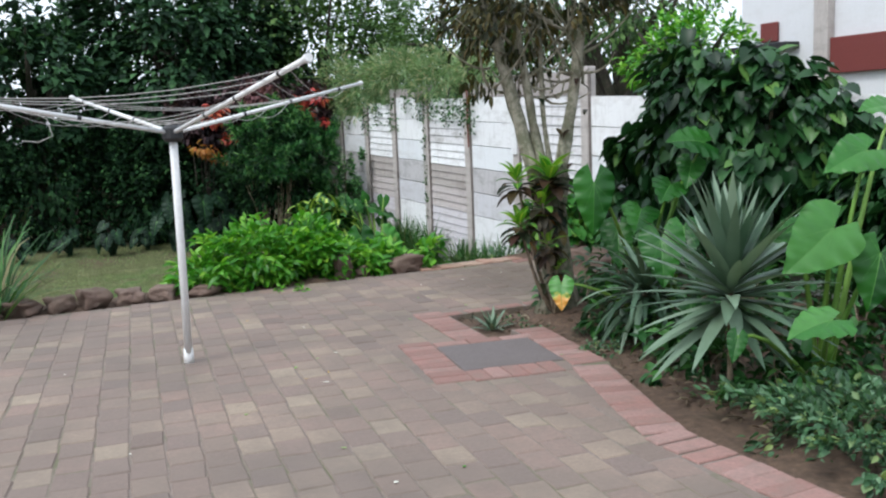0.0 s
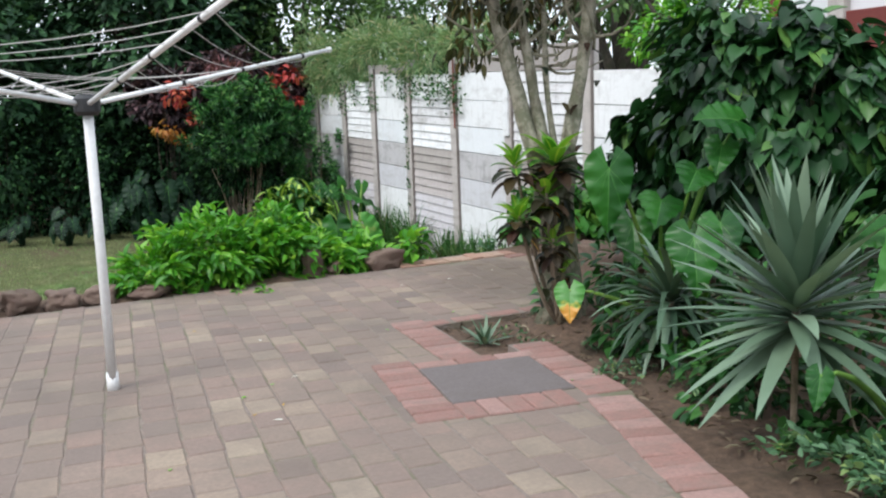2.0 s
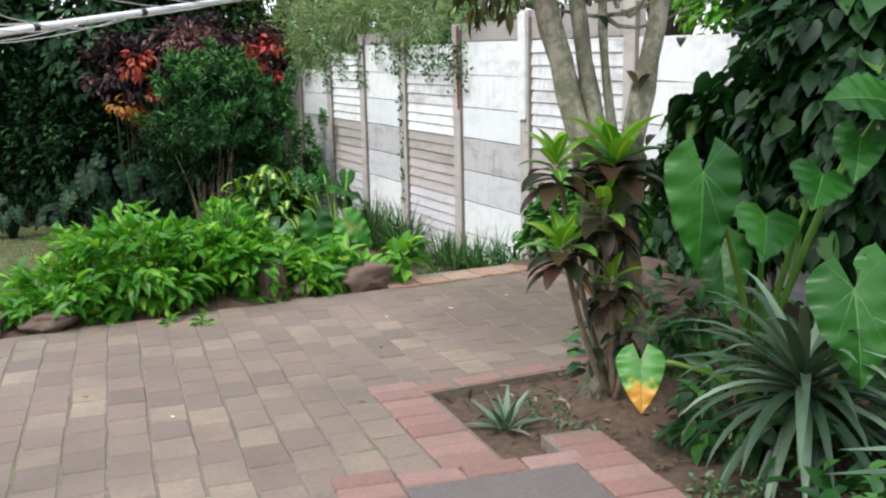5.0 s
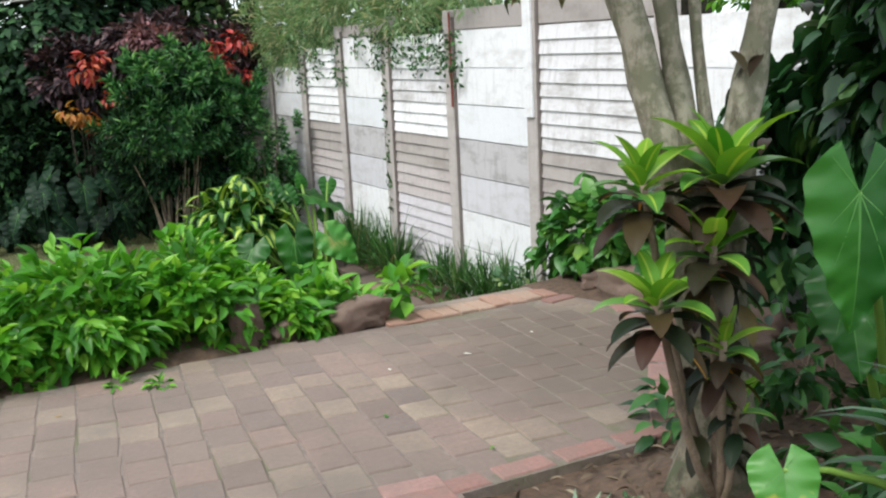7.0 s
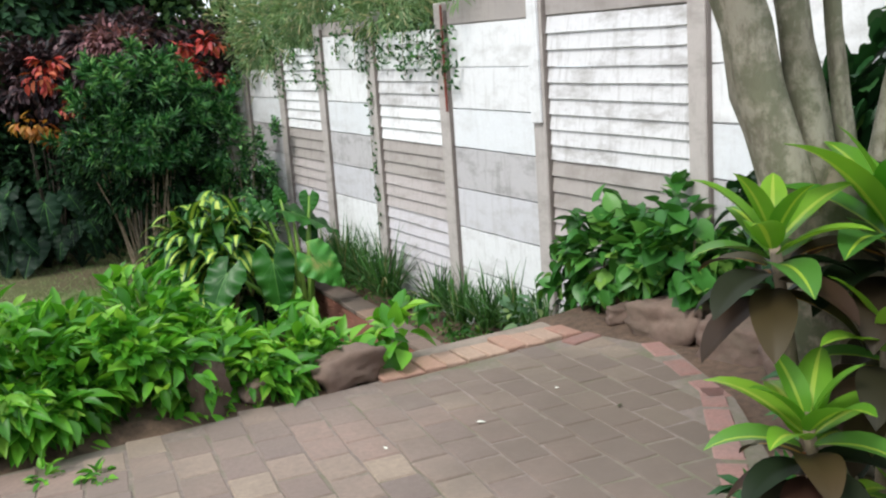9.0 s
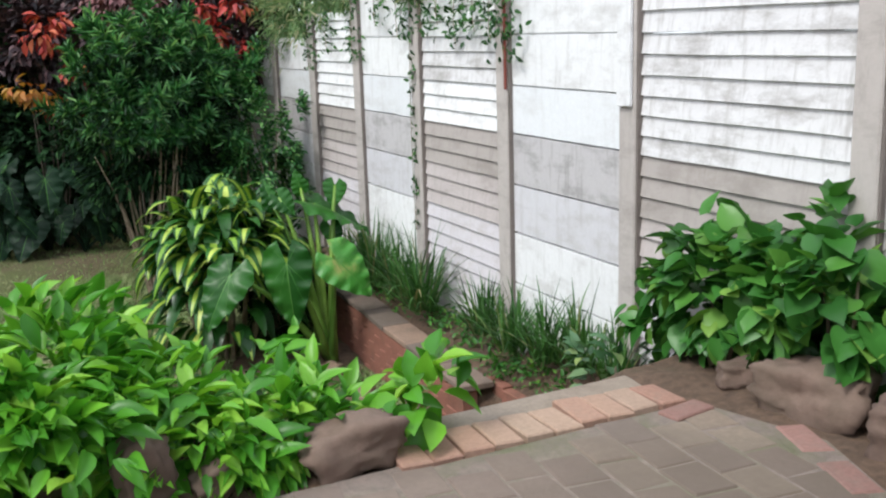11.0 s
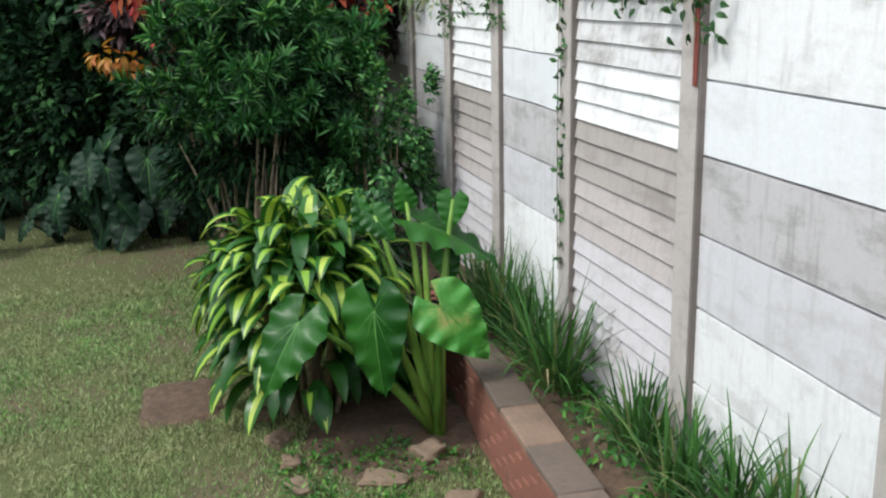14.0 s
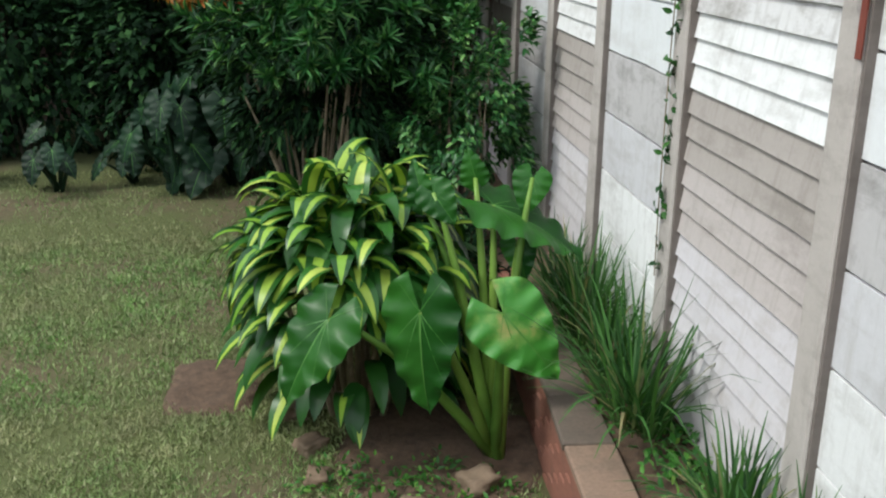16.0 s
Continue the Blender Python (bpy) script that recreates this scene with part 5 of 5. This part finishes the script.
for y, z, ln in ((8.2, 1.8, 0.4), (7.75, 1.78, 0.38), (8.9, 1.8, 1.72), (7.95, 1.78, 0.3), (7.6, 1.75, 0.45), (8.45, 1.8, 0.25), (8.7, 1.85, 0.35), (9.1, 1.9, 0.4), (9.5, 1.9, 0.3), (10.0, 1.85, 0.5), (10.6, 1.8, 0.35), (11.1, 1.8, 0.5)):
    s = thing("creeper", (3.24, y, z), "thin leafy creeper hanging down the slab wall", "plant", "hanging creepers")
    n = int(ln * (55 if ln > 1 else 170))
    P = np.column_stack((rng.normal(0, 0.012, n), rng.normal(0, 0.015 if ln > 1 else 0.09, n), -rng.random(n) * ln))
    leaf_cloud("leaves", P, rng.normal(size=(n, 3)) - (0, 0, 0.5), np.tile((-1.0, 0, 0.4), (n, 1)) + rng.normal(size=(n, 3)) * 0.3, 0.05, 0.03, L_DEEP, s)
    part("stem", tube_bm(curve_points((0, 0, 0), (0, 0.02, -ln), (0, 0.03, 0), 6), 0.003, 5), TWIG, s)


# ---- rocks and stones ----
def rock(place, size, seed, label, turn=0.0, group="", mat=ROCK, name="rock"):
    ob = part(name, rock_bm(*size, seed, 4), mat, None, label, smooth=True)
    ob.matrix_world = pose(*place, 0, 0, turn)
    tagged(ob, label, "rock", group)
    return ob


g1 = "rocks along the patio's back edge"
for k, (x, y, sx, sy, sz) in enumerate(((1.33, 5.47, 0.18, 0.12, 0.1), (0.68, 5.5, 0.09, 0.07, 0.14), (0.95, 5.55, 0.16, 0.08, 0.06), (-0.62, 5.5, 0.17, 0.12, 0.06), (-1.0, 5.52, 0.13, 0.1, 0.07),
                                       (-1.28, 5.5, 0.15, 0.12, 0.08), (-1.58, 5.52, 0.13, 0.12, 0.1), (-1.85, 5.5, 0.12, 0.11, 0.08), (-2.12, 5.52, 0.16, 0.12, 0.07), (-2.5, 5.5, 0.2, 0.14, 0.11), (-2.9, 5.52, 0.18, 0.13, 0.1), (-3.3, 5.5, 0.2, 0.13, 0.1), (-3.7, 5.5, 0.18, 0.13, 0.09))):
    rock((x, y, sz * 0.62), (sx, sy, sz), k + 1, "rounded brown rock bordering the back of the patio", k * 17, g1)
g2 = "flat rocks by the creeper"
for k, (x, y, sx, sy, sz, a) in enumerate(((2.92, 5.0, 0.22, 0.13, 0.12, -82), (2.92, 4.5, 0.22, 0.14, 0.12, -75), (2.72, 3.98, 0.22, 0.13, 0.11, -50), (2.92, 5.36, 0.1, 0.08, 0.06, -30), (2.5, 3.74, 0.14, 0.1, 0.07, -30))):
    rock((x, y, sz * 0.5), (sx, sy, sz), k + 31, "angular brown rock at the patio edge under the creeper", a, g2)
g3 = "stones on the lawn"
for k, (x, y, sx, sy, sz) in enumerate(((1.66, 9.66, 0.075, 0.06, 0.05), (1.74, 9.36, 0.08, 0.06, 0.04), (1.77, 9.1, 0.07, 0.06, 0.04), (1.79, 8.83, 0.09, 0.07, 0.035), (2.22, 8.8, 0.13, 0.08, 0.03), (2.5, 8.95, 0.09, 0.08, 0.07), (2.5, 8.36, 0.14, 0.09, 0.06))):
    rock((x, y, lawn_z(x, y) + sz * 0.4), (sx, sy, sz), k + 51, "small tan stone lying in the lawn", k * 40, g3, TANROCK)
soil_patch("bare_soil", "bare squarish patch of brown soil in the lawn", 0.84, 1.58, 9.56, 10.4, lambda x, y: lawn_z(x, y) + 0.03 - 0.05 * smooth01((((x - 1.2) / 0.24) ** 4 + ((y - 10.0) / 0.29) ** 4 + 0.5 * noise.noise(Vector((x * 9, y * 9, 0))) - 0.75) / 0.6), 0.05)

# ---- turf ----
def turf():
    x = np.concatenate((rng.uniform(-6.0, 2.78, 90000), rng.uniform(-1.2, 2.78, 170000)))
    y = np.concatenate((6.6 + 7.4 * rng.random(90000) ** 1.1, 6.8 + 5.4 * rng.random(170000) ** 1.1))
    z = np.array([lawn_z(a, b) for a, b in zip(x, y)])
    bare = np.array([noise.noise(Vector((a * 1.6, b * 1.6, 4))) + 0.6 * noise.noise(Vector((a * 5, b * 5, 1))) for a, b in zip(x, y)])
    keep = (rng.random(len(x)) < np.clip(0.72 + 1.1 * bare, 0.22, 1)) & (((x - 2.35) / 0.48) ** 2 + ((y - 9.25) / 0.48) ** 2 > 1)
    keep &= ((x - 1.2) / 0.23) ** 4 + ((y - 10.0) / 0.28) ** 4 > rng.uniform(0.5, 1.3, len(x))
    x, y, z = x[keep], y[keep], z[keep]
    m = len(x)
    P = np.column_stack((x, y, z - 0.004))
    D = np.column_stack((rng.normal(0, 0.6, m), rng.normal(0, 0.6, m), np.ones(m)))
    U = rng.normal(size=(m, 3))
    o = leaf_cloud("turf", P, D, U, 0.025 + 0.03 * rng.random(m), 0.006, L_TURF, None, "short worn grass of the lawn", "stuff", True)
    tagged(o, category="grass")


turf()


# ---- pieces of walls and pavements ----
def brick_mesh(lx, ly, h, seed, worn=0.006):
    bm = box_bm(-lx / 2, lx / 2, -ly / 2, ly / 2, -h, 0)
    for v in bm.verts:
        v.co += Vector((noise.noise(Vector((seed, v.co.x * 9, v.co.y * 9))), noise.noise(Vector((v.co.x * 9, seed, v.co.y * 9))), 0)) * worn
    top = [e for e in bm.edges if all(v.co.z > -0.001 for v in e.verts)]
    bmesh.ops.bevel(bm, geom=top, offset=0.006, segments=1, affect="EDGES")
    me = bpy.data.meshes.new("brick")
    bm.to_mesh(me)
    bm.free()
    return me


def pieces(name, meshes, mat, parent, places):
    for me in meshes:
        if not me.materials:
            me.materials.append(mat)
    inv = parent.matrix_world.inverted() if parent.parent is None else Matrix()
    for k, (x, y, z, turn, tx, ty) in enumerate(places):
        ob = new(name, meshes[k % len(meshes)])
        ob.parent = parent
        ob.matrix_local = Matrix.Translation(-parent.location) @ pose(x, y, z, tx, ty, turn)


random.seed(5)
border = thing("brick_edging", (2.0, 5.42, -0.02), "row of orange and pink bricks edging the back of the patio", "edging", kind="structure")
pieces("brick", [brick_mesh(0.108, 0.215, 0.06, s) for s in range(5)], BRICK, border, [(1.5 + 0.117 * k, 5.42 + random.uniform(-0.008, 0.008), 0.012 + random.uniform(-0.004, 0.006), random.uniform(-2, 2) - 6, random.uniform(-2, 2), random.uniform(-2, 2)) for k in range(10)])
ledge = tagged(part("ledge", box_bm(1.5, 3.22, 5.55, 5.72, -0.95, -0.02, 0.012, 2), CONCRETE), "weathered concrete ledge behind the brick edging", "ledge", kind="structure")

cover = part("cover_slab", box_bm(-0.312, 0.312, -0.3, 0.3, -0.05, 0.0, 0.006), COVER, None)
cover.matrix_world = pose(0.43, 2.11, 0.006, 0, 0, -11)
tagged(cover, "square grey concrete cover slab framed by red bricks", "drain cover")

red_edge = thing("red_edging", (0.5, 1.6, -0.02), "red bricks around the cover slab and along the planting bed", "edging", kind="structure")
C = Vector((0.43, 2.11, 0))
UC, VC = Vector((0.982, -0.191, 0)), Vector((0.191, 0.982, 0))
reds = []


def lay(q, turn, z=0.006):
    reds.append((q.x, q.y, z + random.uniform(-0.003, 0.003), turn + random.uniform(-1.5, 1.5), random.uniform(-0.8, 0.8), random.uniform(-0.8, 0.8)))


for k in range(9):
    lay(C + UC * -0.425 + VC * (-0.44 + 0.107 * k), -11)
    lay(C + UC * 0.425 + VC * (-0.37 + 0.11 * k), -11)
for k in range(5):
    lay(C + UC * (-0.262 + 0.11 * k) + VC * -0.413, 79)
for k in range(3):
    lay(C + UC * (-0.2 + 0.225 * k) + VC * 0.358, -11)
for k in range(9):
    lay(Vector((0.48 + 0.013 * k, 2.56 + 0.108 * k, 0)), -8)
band = [(0.7, 1.5), (0.56, 1.1), (0.42, 0.72), (0.31, 0.38), (0.3, 0.0), (0.29, -0.4), (0.29, -0.8), (0.3, -1.2), (0.3, -5.3)]
for (xa, ya), (xb, yb) in zip(band, band[1:]):
    a, b = Vector((xa, ya, 0)), Vector((xb, yb, 0))
    m = max(2, round((b - a).length / 0.11))
    for k in range(m):
        lay(a.lerp(b, k / m), math.degrees(math.atan2(a.y - b.y, a.x - b.x)) - 90)
for a, b in (((0.72, 3.36), (1.5, 3.34)), ((1.72, 3.46), (2.4, 4.22)), ((2.46, 4.3), (2.7, 4.85))):
    a, b = Vector((*a, 0)), Vector((*b, 0))
    n = int((b - a).length / 0.225)
    turn = math.degrees(math.atan2(b.y - a.y, b.x - a.x))
    for k in range(n + 1):
        q = a + (b - a) * (k / max(n, 1))
        reds.append((q.x, q.y, 0.002, turn, 0, 0))
pieces("brick", [brick_mesh(0.215, 0.104, 0.06, s + 20) for s in range(5)], RED, red_edge, reds)
loose = part("brick", box_bm(-0.1, 0.1, -0.05, 0.05, -0.03, 0.03, 0.006), RED, None)
loose.matrix_world = pose(2.54, 5.24, -0.022, 0, 0, 8)
tagged(loose, "single red brick at the end of the edging", "brick")

# the retaining wall: brick body, capping stones
face = []
for c in range(6):
    for k in range(15):
        y = 7.35 + 0.225 * k + (0.11 if c % 2 else 0)
        face.append((wall_x(y) + 0.06, y + 0.11, -0.625 - 0.073 * c + 0.05 * (y - 7.35), 90, 0, 0))
pieces("brick", [brick_mesh(0.222, 0.1, 0.07, s + 40, 0.002) for s in range(4)], REDWALL, planter, face)
core = part("core", prism_bm([(wall_x(7.345) + 0.012, 7.345), (wall_x(7.345) + 0.108, 7.345), (wall_x(10.7) + 0.108, 10.7), (wall_x(10.7) + 0.012, 10.7)], -1.05, -0.632), REDWALL, planter, "rendered red wall core")
core.location = -planter.location
pieces("cap_stone", [brick_mesh(0.21, 0.42, 0.035, s + 60, 0.035) for s in range(3)], SLATE, planter, [(wall_x(7.5 + 0.42 * k) + 0.1, 7.53 + 0.42 * k, cap_z(7.5 + 0.42 * k) + 0.02, -3 + random.uniform(-1.5, 1.5), 2.8 + random.uniform(-0.5, 0.5), random.uniform(-1, 1)) for k in range(7)])
pieces("brick", [brick_mesh(0.22, 0.07, 0.3, s + 70, 0.01) for s in range(3)], REDWALL, planter, [(3.0 - 0.012 * k, 7.35 - 0.225 * k, -0.6 - 0.01 * k, 90, 0, 0) for k in range(6)])

# pavers of the patio: the nearest by themselves, the rest joined
pv = []
for i in range(-56, 26):
    for j in range(-30, 40):
        q = U8 * (i * 0.157) + V8 * (j * 0.202 + (0.101 if i % 2 else 0.0))
        q += Vector((0.1, 0.1, 0))
        if not (-7.42 < q.x < 3.0 and -5.34 < q.y < 5.4):
            continue
        if not all(inside(q.x + dx, q.y + dy, PATIO_EDGE) for dx in (-0.05, 0.05) for dy in (-0.05, 0.05)):
            continue
        r = q - C
        if abs(r.dot(UC)) < 0.36 and abs(r.dot(VC)) < 0.34:
            continue
        gap = min((q.x - b[0]) ** 2 + (q.y - b[1]) ** 2 for b in reds)
        if gap < 0.005 or (q.y > 5.22 and q.x > 1.35):
            continue
        pv.append((q.x, q.y, random.uniform(-0.0025, 0.0025) if gap > 0.05 else -0.003, -8 + random.uniform(-3, 3), random.uniform(-0.6, 0.6), random.uniform(-0.6, 0.6)))
paver_meshes = [brick_mesh(0.151, 0.195, 0.04, s + 80, 0.01) for s in range(8)]
pv.sort(key=lambda p: (abs(p[0] - (-1.2 + 0.42 * p[1])) > 1.3, abs(p[1] - 2.2)))
pieces("paver", paver_meshes, PAVER, patio, pv[:300])
V, F, o = [], [], 0
for k, p in enumerate(pv[300:]):
    me = paver_meshes[k % 8]
    m = pose(*p[:3], p[4], p[5], p[3])
    V += [tuple(m @ v.co) for v in me.vertices]
    for f in me.polygons:
        ix = [i + o for i in f.vertices]
        for a in range(1, len(ix) - 1):
            F.append((ix[0], ix[a], ix[a + 1]))
    o += len(me.vertices)
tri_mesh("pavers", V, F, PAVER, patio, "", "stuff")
